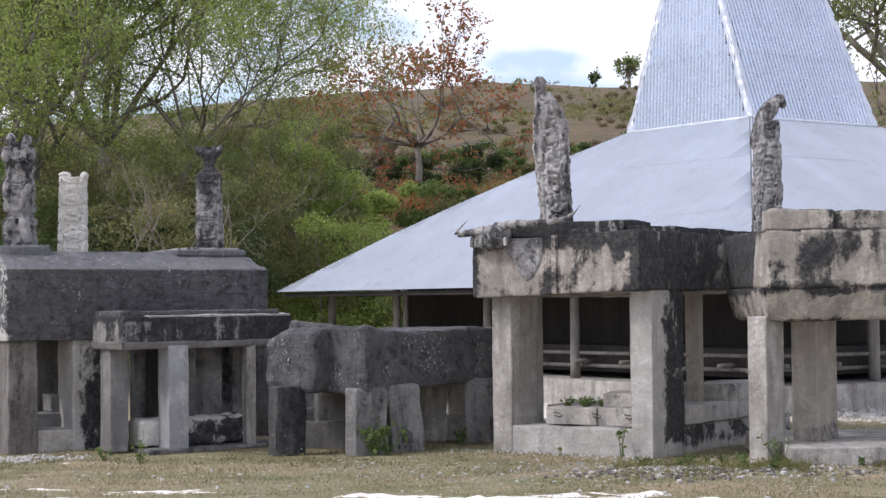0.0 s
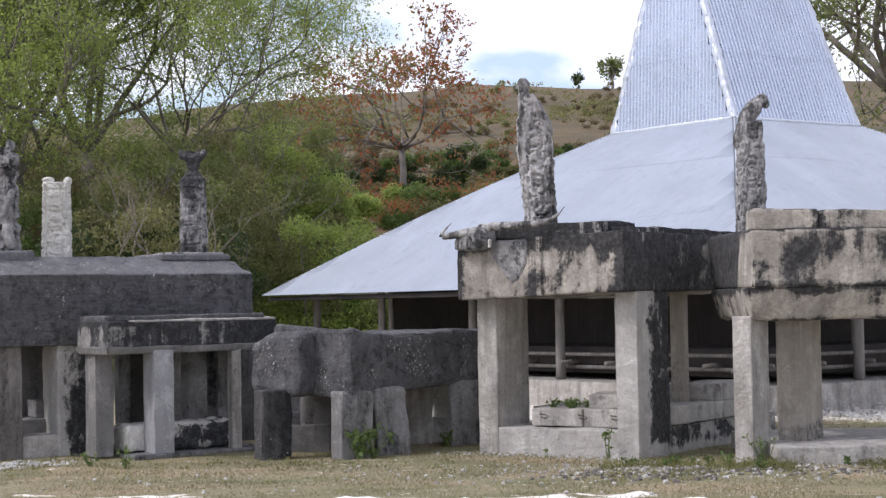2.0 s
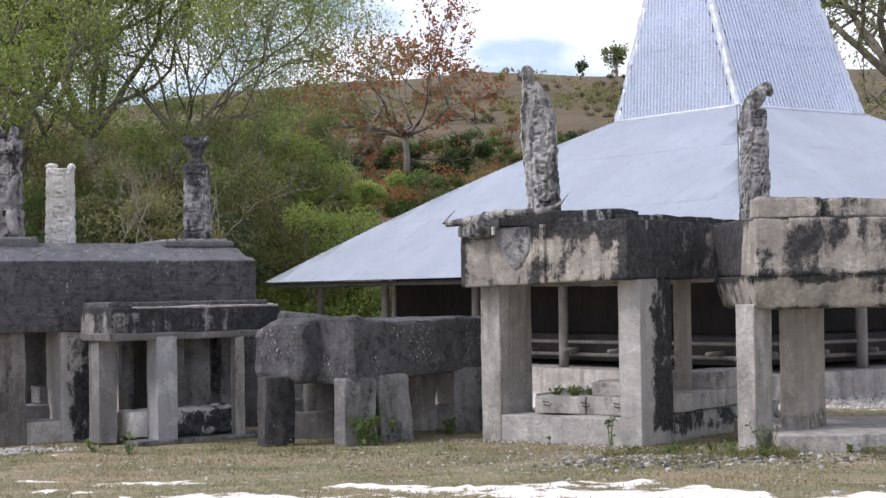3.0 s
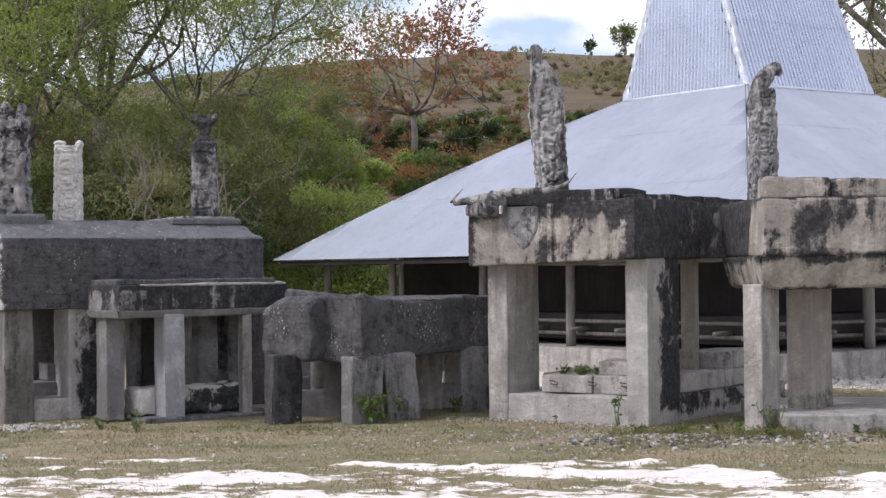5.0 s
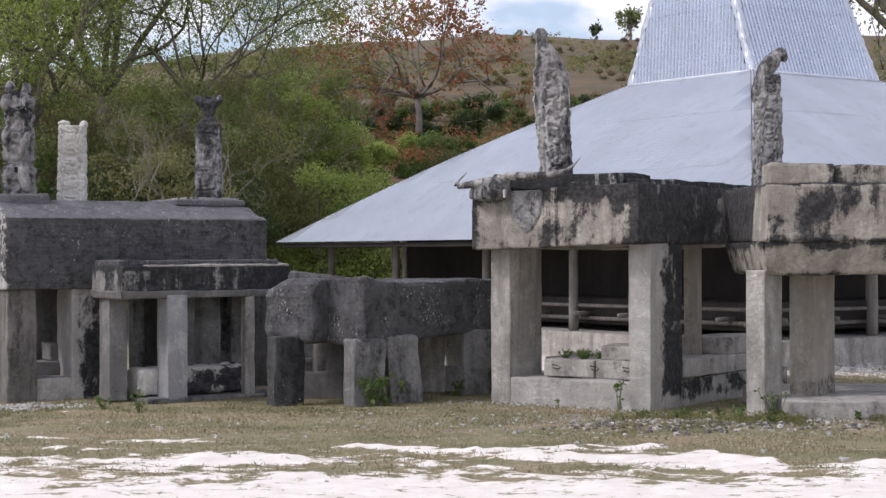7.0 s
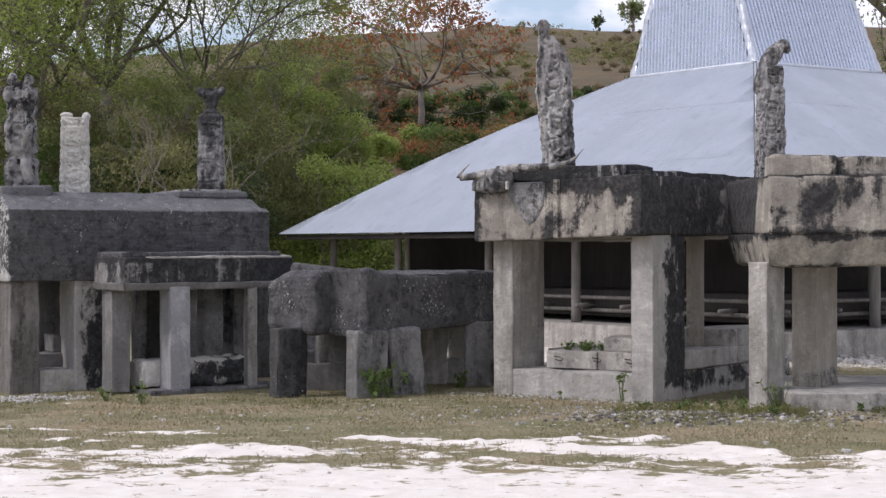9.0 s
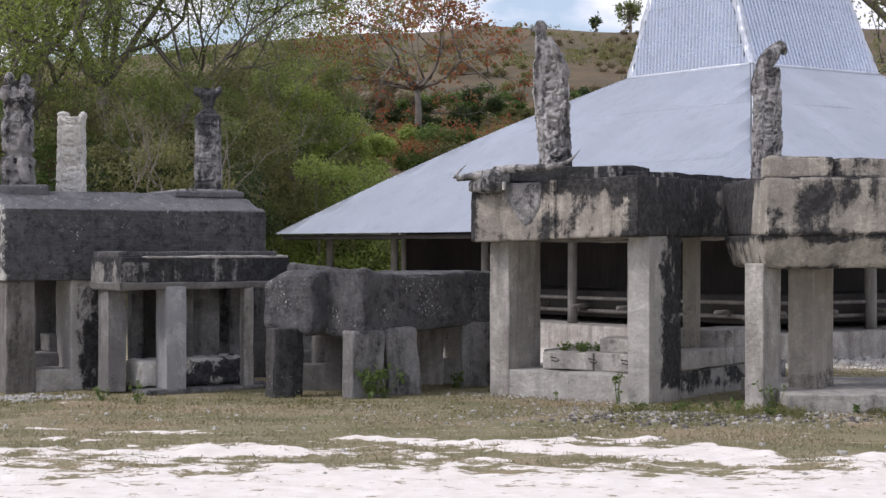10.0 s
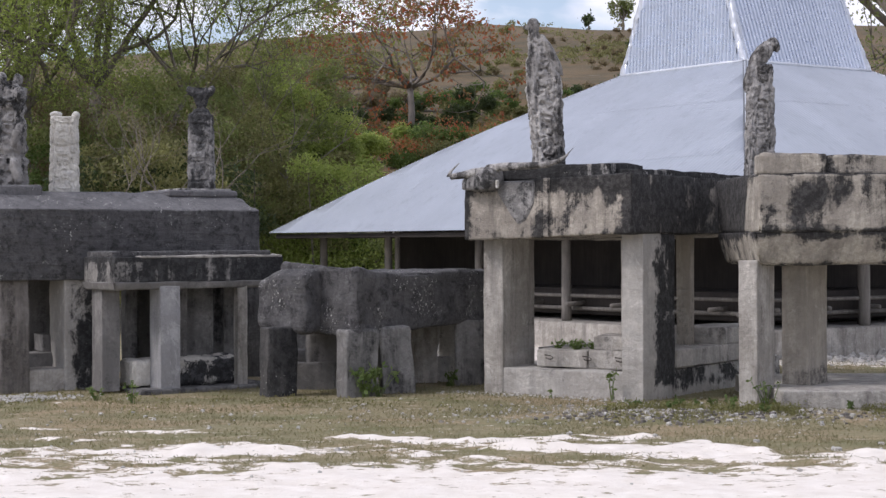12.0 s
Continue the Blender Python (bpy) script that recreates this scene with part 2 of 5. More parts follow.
M_LEAF_LIGHT = leaf_mat("light_tree_leaf", [(0.26, 0.33, 0.075), (0.36, 0.44, 0.10), (0.44, 0.50, 0.16)])
M_LEAF_SOFT = leaf_mat("soft_green_leaf", [(0.17, 0.21, 0.065), (0.25, 0.29, 0.09), (0.33, 0.36, 0.14)])
M_LEAF_BUSH = leaf_mat("bush_leaf", [(0.09, 0.145, 0.035), (0.16, 0.235, 0.06), (0.23, 0.30, 0.09)])
M_LEAF_OLIVE = leaf_mat("olive_leaf", [(0.16, 0.16, 0.06), (0.25, 0.25, 0.09), (0.33, 0.315, 0.14)])
M_LEAF_BROWN = leaf_mat("withered_leaf", [(0.19, 0.145, 0.08), (0.25, 0.20, 0.115), (0.27, 0.245, 0.13)])
M_LEAF_DARK = leaf_mat("dark_leaf", [(0.045, 0.07, 0.025), (0.08, 0.115, 0.04), (0.12, 0.15, 0.06)])
M_LEAF_RED = leaf_mat("red_autumn_leaf", [(0.40, 0.11, 0.05), (0.42, 0.16, 0.07), (0.30, 0.19, 0.08), (0.22, 0.21, 0.07), (0.18, 0.20, 0.07)])
M_LEAF_FRESH = leaf_mat("fresh_plant_leaf", [(0.11, 0.17, 0.045), (0.17, 0.24, 0.07), (0.23, 0.29, 0.11)])
M_GRASS = leaf_mat("dry_grass_blade", [(0.18, 0.18, 0.08), (0.26, 0.235, 0.12), (0.37, 0.31, 0.185)])


def ground_mat():
    m = Nodes("sandy_ground", rough=0.95)
    sep = m.n.new("ShaderNodeSeparateXYZ")
    m.l.new(m.geo.outputs["Position"], sep.inputs[0])
    att = m.n.new("ShaderNodeAttribute")
    att.attribute_name = "sandy"
    grass = m.mix(m.ramp(m.noise(1.3, 6, 0.65, vec=m.where((0.5, 1.5, 1))), 0.38, 0.64), (0.205, 0.190, 0.095), (0.35, 0.285, 0.18))
    grass = m.mix(m.ramp(m.noise(0.9, 5, 0.65, vec=m.where((0.7, 1.6, 1))), 0.50, 0.62), grass, (0.165, 0.165, 0.072))
    grass = m.mix(m.ramp(m.noise(0.45, 6, 0.7, vec=m.where((1, 1.8, 1))), 0.50, 0.60), grass, (0.36, 0.265, 0.165))
    grass = m.mix(m.ramp(m.noise(3.0, 8, 0.75), 0.52, 0.62), grass, (0.20, 0.165, 0.09))
    grass = m.mix(m.ramp(m.noise(34, 5, 0.7), 0.32, 0.62), (0.15, 0.14, 0.065), grass)
    sand = m.mix(m.ramp(m.noise(5, 6, 0.6), 0.3, 0.7), (0.70, 0.64, 0.56), (0.84, 0.79, 0.72))
    sand = m.mix(m.ramp(m.noise(40, 4), 0.66, 0.74), sand, (0.42, 0.38, 0.32))
    ragged = m.math("ADD", att.outputs["Fac"], m.math("MULTIPLY", m.math("SUBTRACT", m.noise(6.0, 10, 0.75, vec=m.where((0.9, 1.3, 1))), 0.5), 4.2))
    colour = m.mix(m.ramp(ragged, 0.50, 0.60), m.mix(m.ramp(ragged, 0.34, 0.50), grass, (0.40, 0.34, 0.25)), sand)
    # the far hillside: dry brown grass with scrub
    hill = m.mix(m.ramp(m.noise(0.30, 8, 0.75), 0.46, 0.60), (0.132, 0.086, 0.036), (0.064, 0.055, 0.024))
    hill = m.mix(m.ramp(m.noise(1.3, 8, 0.8), 0.48, 0.62), hill, (0.065, 0.056, 0.032))
    hill = m.mix(m.ramp(m.noise(0.09, 4, 0.6), 0.48, 0.75), hill, (0.150, 0.102, 0.048))
    hill = m.mix(m.ramp(m.noise(0.16, 8, 0.7), 0.67, 0.70), hill, (0.26, 0.22, 0.17))
    far = m.ramp(m.math("MULTIPLY", sep.outputs["Y"], 0.01), 0.37, 0.42)
    colour = m.mix(far, colour, hill)
    m.bump(m.noise(6, 6, 0.6), 0.5, 0.05)
    m.bump(m.noise(60, 5, 0.7), 0.6, 0.012)
    return m.done(colour)


M_GROUND = ground_mat()


# ---- mesh helpers ----
def link(name, bm, material, parent=None, label="", smooth=False):
    me = bpy.data.meshes.new(name)
    bm.normal_update()
    bm.to_mesh(me)
    bm.free()
    for mm in material if isinstance(material, (list, tuple)) else [material]:
        me.materials.append(mm)
    if smooth:
        me.polygons.foreach_set("use_smooth", [True] * len(me.polygons))
    ob = new(name, me)
    if parent is not None:
        ob.parent = parent
    if label:
        ob["label"] = label
    return ob


def part(name, bm, material, parent, label="", smooth=False):
    """One mesh object under a thing or a part."""
    return link(name, bm, material, parent, label, smooth)


def thing(name, m, label, category, group="", kind=""):
    ob = new(name)
    ob.empty_display_size = 0.2
    ob.matrix_world = m
    return tagged(ob, label, category, group, kind)


def mesh_object(name, verts, faces, material, parent=None, smooth=False):
    me = bpy.data.meshes.new(name)
    me.from_pydata([tuple(v) for v in verts], [], faces)
    for mm in material if isinstance(material, (list, tuple)) else [material]:
        me.materials.append(mm)
    if smooth:
        me.polygons.foreach_set("use_smooth", [True] * len(me.polygons))
    ob = new(name, me)
    if parent is not None:
        ob.parent = parent
    return ob


def rough_block(lo, hi, r=0.03, amp=0.012, step=0.12, seed=0, taper=(0, 0), lean=(0, 0), freq=3.0, chip=0.0):
    """A hewn block between two corners: rounded edges, uneven faces, chipped corners. taper: how far the foot is drawn in; lean: shift of the top."""
    lo, hi = Vector(lo), Vector(hi)
    size, mid = hi - lo, (hi + lo) / 2
    bm = bmesh.new()
    cells = [max(2, min(40, int(round(s / step)))) for s in size]
    seen = {}

    def vert(p):
        key = tuple(round(c, 5) for c in p)
        if key not in seen:
            seen[key] = bm.verts.new(p)
        return seen[key]

    def line(n, axis):
        half = size[axis] / 2
        rr = min(r, half * 0.6)
        mids = [-half + rr + (2 * half - 2 * rr) * i / n for i in range(n + 1)]
        return [-half, -half + rr * 0.4] + mids + [half - rr * 0.4, half]

    lines = [line(cells[k], k) for k in range(3)]
    for axis in range(3):
        u, v = (axis + 1) % 3, (axis + 2) % 3
        for side in (-1, 1):
            for i in range(len(lines[u]) - 1):
                for j in range(len(lines[v]) - 1):
                    quad = []
                    for di, dj in ((0, 0), (1, 0), (1, 1), (0, 1)):
                        p = [0, 0, 0]
                        p[axis] = side * size[axis] / 2
                        p[u], p[v] = lines[u][i + di], lines[v][j + dj]
                        quad.append(vert(p))
                    bm.faces.new(quad if side > 0 else quad[::-1])
    off = Vector((seed * 7.13, seed * 3.71, seed * 1.37))
    for vtx in bm.verts:
        p = vtx.co.copy()
        inner = Vector([max(-size[k] / 2 + min(r, size[k] * 0.3), min(size[k] / 2 - min(r, size[k] * 0.3), p[k])) for k in range(3)])
        d = p - inner
        if d.length > 1e-6:
            dn = d.normalized()
            p = inner + Vector([dn[k] * min(r, size[k] * 0.3) for k in range(3)])
        n = Vector([0, 0, 0])
        for k in range(3):
            if abs(abs(vtx.co[k]) - size[k] / 2) < 1e-4:
                n[k] = 1 if vtx.co[k] > 0 else -1
        if n.length:
            n.normalize()
        q = p + mid + off
        p += n * (noise.noise(q * freq) * amp + noise.noise(q * freq * 4.1) * amp * 0.45)
        if chip and sum(1 for c in n if abs(c) > 0.1) > 1:
            p -= n * max(0, noise.noise(q * 5.0) - 0.15) * chip
        f = 0.5 - p.z / size.z
        p.x *= 1 - taper[0] * f
        p.y *= 1 - taper[1] * f
        p.x += lean[0] * (1 - f)
        p.y += lean[1] * (1 - f)
        vtx.co = p + mid
    return bm


def block(name, lo, hi, material, parent, label="", **kw):
    kw.setdefault("seed", random.uniform(0, 50))
    return part(name, rough_block(lo, hi, **kw), material, parent, label, smooth=False)


def tube_rings(points, radii, sides=6):
    """Vertices and faces of a tapered tube."""
    verts, faces = [], []
    for i, (p, r) in enumerate(zip(points, radii)):
        t = (Vector(points[min(i + 1, len(points) - 1)]) - Vector(points[max(i - 1, 0)]))
        t = t.normalized() if t.length > 1e-9 else Vector((0, 0, 1))
        a = t.orthogonal().normalized()
        b = t.cross(a)
        for k in range(sides):
            w = 2 * pi * k / sides
            verts.append(Vector(p) + (a * cos(w) + b * sin(w)) * r)
    for i in range(len(points) - 1):
        for k in range(sides):
            k2 = (k + 1) % sides
            faces.append((i * sides + k, i * sides + k2, (i + 1) * sides + k2, (i + 1) * sides + k))
    faces.append(tuple(range(sides))[::-1])
    faces.append(tuple(range((len(points) - 1) * sides, len(points) * sides)))
    return verts, faces


def join(chunks):
    verts, faces = [], []
    for v, f in chunks:
        n = len(verts)
        verts.extend(v)
        faces.extend(tuple(i + n for i in face) for face in f)
    return verts, faces


def rod(name, a, b, r, material, parent, sides=8, r2=None, sag=0.0, label=""):
    a, b = Vector(a), Vector(b)
    pts = [a.lerp(b, i / 6) + Vector((0, 0, -sag * sin(pi * i / 6))) for i in range(7)]
    rad = [r + ((r2 or r) - r) * i / 6 for i in range(7)]
    ob = mesh_object(name, *tube_rings(pts, rad, sides), material, parent, smooth=True)
    if label:
        ob["label"] = label
    return ob


# ---- ground ----
def smooth01(a, b, x):
    t = max(0.0, min(1.0, (x - a) / (b - a)))
    return t * t * (3 - 2 * t)


PATCHES = ((-2.55, 14.4, 0.60, 0.20), (-1.55, 13.1, 0.75, 0.30), (-0.50, 13.85, 0.36, 0.14), (0.45, 13.6, 0.5, 0.25), (1.45, 13.9, 0.62, 0.22),
           (1.2, 13.0, 1.1, 0.25), (2.1, 13.2, 0.4, 0.5), (3.4, 12.6, 0.6, 0.3), (-3.6, 14.7, 0.7, 0.10), (-3.2, 13.9, 0.5, 0.10), (0.1, 15.5, 0.5, 0.08), (-3.9, 13.0, 1.0, 0.3))
BARE = ((0.9, 12.5, 0.40, 0.14), (-0.9, 12.55, 0.5, 0.16), (1.75, 12.35, 0.3, 0.12), (2.9, 13.2, 0.7, 0.5), (2.4, 12.1, 0.35, 0.12), (0.35, 12.9, 0.35, 0.10))


def sandy(x, y):
    """How sandy the ground is: 1 white sand, 0 dry grass."""
    s = 12.35 - y + 1.2 * noise.noise(Vector((x * 0.7, y * 1.2, 11))) + 1.3 * noise.noise(Vector((x * 2.4, y * 3.0, 5))) + 0.9 * noise.noise(Vector((x * 5.5, y * 6.0, 8)))
    for px, py, rx, ry in PATCHES:
        s += 2.3 * math.exp(-((x - px) / rx) ** 2 - ((y - py) / ry) ** 2)
    for px, py, rx, ry in BARE:
        s -= 1.5 * math.exp(-((x - px) / rx) ** 2 - ((y - py) / ry) ** 2)
    back = smooth01(21.0, 22.6, y + 0.8 * noise.noise(Vector((x * 0.7, y * 0.7, 2)))) * smooth01(-3.0, 0.0, x) * smooth01(36, 34, y)
    return max(0.0, min(1.0, 0.5 + 0.6 * s), 0.9 * back)


def ground_z(x, y):
    z = 0.02 * noise.noise(Vector((x * 0.6, y * 0.6, 3))) + 0.012 * noise.noise(Vector((x * 2.3, y * 2.3, 7)))
    if 9 < y < 16 and abs(x) < 9:
        lump = smooth01(15.6, 13.6, y) * smooth01(10.2, 12.2, y)
        z += lump * (0.012 * sandy(x, y) + 0.02 * noise.noise(Vector((x * 7.5, y * 7.5, 9))) * sandy(x, y) + 0.06 * sandy(x, y) * max(0, noise.noise(Vector((x * 2.4, y * 3.4, 1)))))
    # rubble bank in front of the paler tombs
    z += 0.03 * math.exp(-((x - 2.6) / 1.6) ** 2 - ((y - 15.6) / 0.55) ** 2)
    if y > 34:
        rise = 21.0 * max(0.0, min(1.0, (y - 38) / 112)) ** 0.92
        crest = 1 + 0.05 * noise.noise(Vector((x * 0.03, 2, 0))) - smooth01(10, -60, x) * 0.22 - smooth01(70, 220, abs(x - 20)) * 0.5
        rise *= crest
        if y > 150:
            rise *= 1 - smooth01(150, 420, y) * 0.95
        rise += 0.5 * noise.noise(Vector((x * 0.12, y * 0.12, 4))) * smooth01(40, 60, y)
        z += rise
    return z


def spread(fine_a, fine_b, step, far_a, far_b, growth):
    out = list(np.arange(fine_a, fine_b, step))
    s, v = step, fine_b
    while v < far_b:
        out.append(v)
        s *= growth
        v += s
    out.append(far_b)
    s, v, low = step, fine_a, []
    while v > far_a:
        s *= growth
        v -= s
        low.append(max(v, far_a))
    return low[::-1] + out


gx = spread(-5.2, 5.2, 0.06, -1500, 1500, 1.16)
gy = spread(10.4, 17.5, 0.05, -1500, 2500, 1.09)
ground = mesh_object("ground", [(x, y, ground_z(x, y)) for y in gy for x in gx],
                     [(j * len(gx) + i, j * len(gx) + i + 1, (j + 1) * len(gx) + i + 1, (j + 1) * len(gx) + i)
                      for j in range(len(gy) - 1) for i in range(len(gx) - 1)], M_GROUND, smooth=True)
sand_layer = ground.data.attributes.new("sandy", "FLOAT", "POINT")
sand_layer.data.foreach_set("value", [sandy(x, y) if 5 < y < 40 and abs(x) < 30 else (1.0 if y <= 5 else 0.0) for y in gy for x in gx])
tagged(ground, "dry grassy ground with white coral sand patches", "ground", kind="structure")


# ---- statues ----
def between(rows, z):
    """Values of a profile row list (height, left, right, depth) at height z, eased from row to row."""
    for p, q in zip(rows, rows[1:]):
        if z <= q[0]:
            f = smooth01(p[0], q[0], z)
            return [p[k] + (q[k] - p[k]) * f for k in (1, 2, 3)]
    return list(rows[-1][1:])


def statue(m, rows, material, label, seed, relief=0.03, groove=0.03, swirl=0.6, bands=0.0, blobs=(), square=0.5, grow=None):
    """A carved stone figure: an uneven column along a profile with folds, grooves and bands cut in, knobs grown onto it; one mesh."""
    height = rows[-1][0]
    rings, sides = int(height * 130), 96
    verts, faces = [], []
    for i in range(rings + 1):
        z = height * i / rings
        left, right, deep = between(rows, z)
        cx, half = (left + right) / 2, (right - left) / 2
        for k in range(sides):
            w = 2 * pi * k / sides
            c, s = cos(w), sin(w)
            ux, uy = math.copysign(abs(c) ** square, c), math.copysign(abs(s) ** square, s)
            q = Vector((c * 1.6, s * 1.6, z * 4.0 + seed * 5))
            warp = noise.noise(q) * 1.3 + noise.noise(q * 2.1) * 0.5
            fold = abs(noise.noise(Vector((c * 3.4 + warp * swirl, s * 3.4, z * 2.6 + seed * 3 + warp * swirl))))
            cut = abs(noise.noise(Vector((c * 4.2 + warp * 0.5, s * 4.2 + seed, z * (9.0 if bands else 4.2) + warp))))
            rel = relief * (noise.noise(q * 1.7) + 0.5 * noise.noise(q * 4.3))
            rel -= groove * max(0.0, 1 - fold / 0.11) + groove * 0.9 * max(0.0, 1 - cut / 0.10)
            rel -= bands * max(0.0, 1 - abs((z * 4.6 + 0.15 * warp) % 1.0 - 0.5) / 0.09)
            verts.append((cx + ux * half + c * rel, uy * deep / 2 + s * rel, z + 0.008 * noise.noise(q * 3)))
    for i in range(rings):
        for k in range(sides):
            k2 = (k + 1) % sides
            faces.append((i * sides + k, i * sides + k2, (i + 1) * sides + k2, (i + 1) * sides + k))
    faces.append(tuple(range(sides))[::-1])
    faces.append(tuple(range(rings * sides, (rings + 1) * sides)))
    chunks = [(verts, faces)]
    n = 24
    for c, size, tilt in blobs:
        vs, fs = [], []
        for a in range(n + 1):
            th = pi * (a + 0.02) / (n + 0.04)
            for b in range(n):
                ph = 2 * pi * b / n
                p = Vector((sin(th) * cos(ph) * size[0], sin(th) * sin(ph) * size[1], cos(th) * size[2]))
                p *= 1 + 0.10 * noise.noise(p * 16 + Vector(c)) + 0.05 * noise.noise(p * 40 + Vector(c))
                vs.append(Vector(c) + Matrix.Rotation(radians(tilt), 3, "Y") @ p)
        for a in range(n):
            for b in range(n):
                b2 = (b + 1) % n
                fs.append((a * n + b, (a + 1) * n + b, (a + 1) * n + b2, a * n + b2))
        fs.append(tuple(range(n)))
        fs.append(tuple(range(n * n, n * n + n))[::-1])
        chunks.append((vs, fs))
    ob = mesh_object("statue", *join(chunks), material, smooth=True)
    skin = ob.modifiers.new("one skin", "REMESH")
    skin.mode, skin.voxel_size, skin.use_smooth_shade = "VOXEL", 0.0075, True
    bpy.context.view_layer.update()
    whole = bpy.data.meshes.new_from_object(ob.evaluated_get(bpy.context.evaluated_depsgraph_get()))
    ob.modifiers.clear()
    ob.data = whole
    if grow:
        stain(ob, grow)
    ob.matrix_world = m
    return tagged(ob, label, "statue", "carved statues on the tombs")


def stain(ob, grow, layer="algae"):
    """Sets how thick algae (or lichen) grows on each point of a part: 1 all over, 0 as usual, -1 none. grow takes the point and its normal."""
    values = [max(-1.5, min(1.5, grow(v.co, v.normal))) for v in ob.data.vertices]
    ob.data.attributes.new(layer, "FLOAT", "POINT").data.foreach_set("value", values)
    return ob


def ragged(p, k=3.0, off=0.0):
    """Uneven value of about -1 to 1 that follows the place."""
    q = Vector(p) * k + Vector((off, off * 2, 0))
    return noise.noise(q) + 0.5 * noise.noise(q * 2.7) + 0.3 * noise.noise(q * 6.1)


def chamfered_slab(length, depth, z0, z1, z2, inset, seed, amp=0.018, step=0.05):
    """A slab with upright sides from z0 to z1 and a roof-like sloped margin up to z2."""
    bm = rough_block((0, 0, z0), (length, depth, z2), r=0.02, amp=amp, step=step, seed=seed, chip=0.05)
    for v in bm.verts:
        d = min(v.co.y / inset, (depth - v.co.y) / inset, (length - v.co.x) / 0.14)
        top = z1 + (z2 - z1) * max(0.0, min(1.0, d))
        f = (v.co.z - z0) / (z2 - z0)
        v.co.z = z0 + f * (top - z0)
    return bm


# ---- tomb with the buffalo head (long slab on plank legs) ----
TA = pose(2.075, 16.96, 0, 0, 0, -35)
tomb_a = thing("stone_tomb", TA, "concrete tomb with black-stained slab, upright legs and a buffalo head", "tomb", "megalithic tombs")
plinth_a = block("plinth", (-1.90, 0.012, -0.25), (-0.012, 3.4, 0.285), M_CONC_STAINED, tomb_a, "pale plastered plinth", r=0.02, amp=0.012, chip=0.10, step=0.06)
stain(plinth_a, lambda p, n: 0.8 * (n.x > 0.6) * smooth01(0.0, 0.12, p.z + 0.05 * ragged(p)) - 0.2 * (n.y < -0.5))
for xa, xb, zt in ((-1.37, -0.752, 0.475), (-0.745, -0.252, 0.485)):
    block("cover_slab", (xa, 0.19, 0.292), (xb, 3.0, zt), M_CONC, tomb_a, "concrete grave cover slab", r=0.018, amp=0.010, chip=0.10, step=0.06)
block("cover_slab", (-1.655, 0.67, 0.292), (-1.376, 3.0, 0.468), M_CONC, tomb_a, "concrete grave cover slab", r=0.018, amp=0.010, chip=0.10, step=0.06)
block("cover_slab", (-0.246, 0.715, 0.292), (0.02, 3.0, 0.482), M_CONC, tomb_a, "concrete grave cover slab", r=0.018, amp=0.010, chip=0.10, step=0.06)
for hx in (-1.20, -0.74, -0.36):
    pts = [Vector((hx + a, b, c)) for a, b, c in ((-0.07, 0.20, 0.425), (-0.04, 0.145, 0.42), (0.03, 0.13, 0.418), (0.065, 0.135, 0.40), (0.055, 0.14, 0.385), (0.02, 0.14, 0.378), (-0.03, 0.15, 0.388), (-0.055, 0.20, 0.39))]
    mesh_object("lifting_hook", *tube_rings(pts, [0.006] * len(pts), 6), M_IRON, tomb_a, smooth=True)
block("leg", (-1.916, 0, -0.15), (-1.67, 0.645, 1.66), M_LEG, tomb_a, r=0.014, amp=0.008, step=0.07, chip=0.05)
leg2 = part("leg", rough_block((-0.245, 0, -0.15), (0, 0.70, 1.70), r=0.014, amp=0.008, seed=4, step=0.04, chip=0.04), M_CONC_STAINED, tomb_a, "leg with one side stained black by algae")
stain(leg2, lambda p, n: (n.x > 0.5) * (1.9 * smooth01(0.06, 0.42, p.y + 0.10 * ragged(p, 4)) - 0.45) * smooth01(0.0, 0.3, p.z) - 0.4 * (n.x <= 0.5))
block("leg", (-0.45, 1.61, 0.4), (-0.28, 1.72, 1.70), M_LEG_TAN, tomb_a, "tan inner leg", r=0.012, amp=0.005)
block("leg", (-1.90, 3.0, -0.15), (-1.66, 3.4, 1.68), M_LEG, tomb_a, r=0.012, amp=0.005)
slab_a = part("slab", rough_block((-1.98, -0.27, 1.655), (0.02, 3.6, 2.26), r=0.022, amp=0.014, step=0.045, seed=9, chip=0.10), M_CONC_PATCH, tomb_a, "thick patchy slab with black stains")
for v in slab_a.data.vertices:
    v.co.z += (v.co.x + 1.0) * 0.03
stain(slab_a, lambda p, n: 1.0 if n.z > 0.6 else 0.85 if n.x > 0.5 else
      -0.15 + 1.0 * smooth01(2.04, 2.24, p.z) + 0.9 * smooth01(-1.86, -1.97, p.x) + 0.9 * smooth01(-0.16, 0.0, p.x) + 0.75 * math.exp(-((p.x + 1.07) / 0.09) ** 2) + 0.35 * math.exp(-((p.x + 0.55) / 0.2) ** 2 - ((p.z - 2.1) / 0.12) ** 2))
block("slab_tier", (-1.66, 0.02, 2.25), (-0.02, 3.3, 2.345), M_CONC_BLACK, tomb_a, "low black upper tier", r=0.02, amp=0.02, step=0.06, chip=0.12)
block("slab_tier", (-1.62, -0.14, 2.25), (-0.30, 0.6, 2.405), M_CONC_BLACK, tomb_a, "low black plate under the statue", r=0.02, amp=0.016, step=0.06, chip=0.12)
block("rib", (-0.985, -0.298, 1.66), (-0.925, -0.25, 2.26), M_CONC_PATCH, tomb_a, "raised upright rib", r=0.01, amp=0.006)
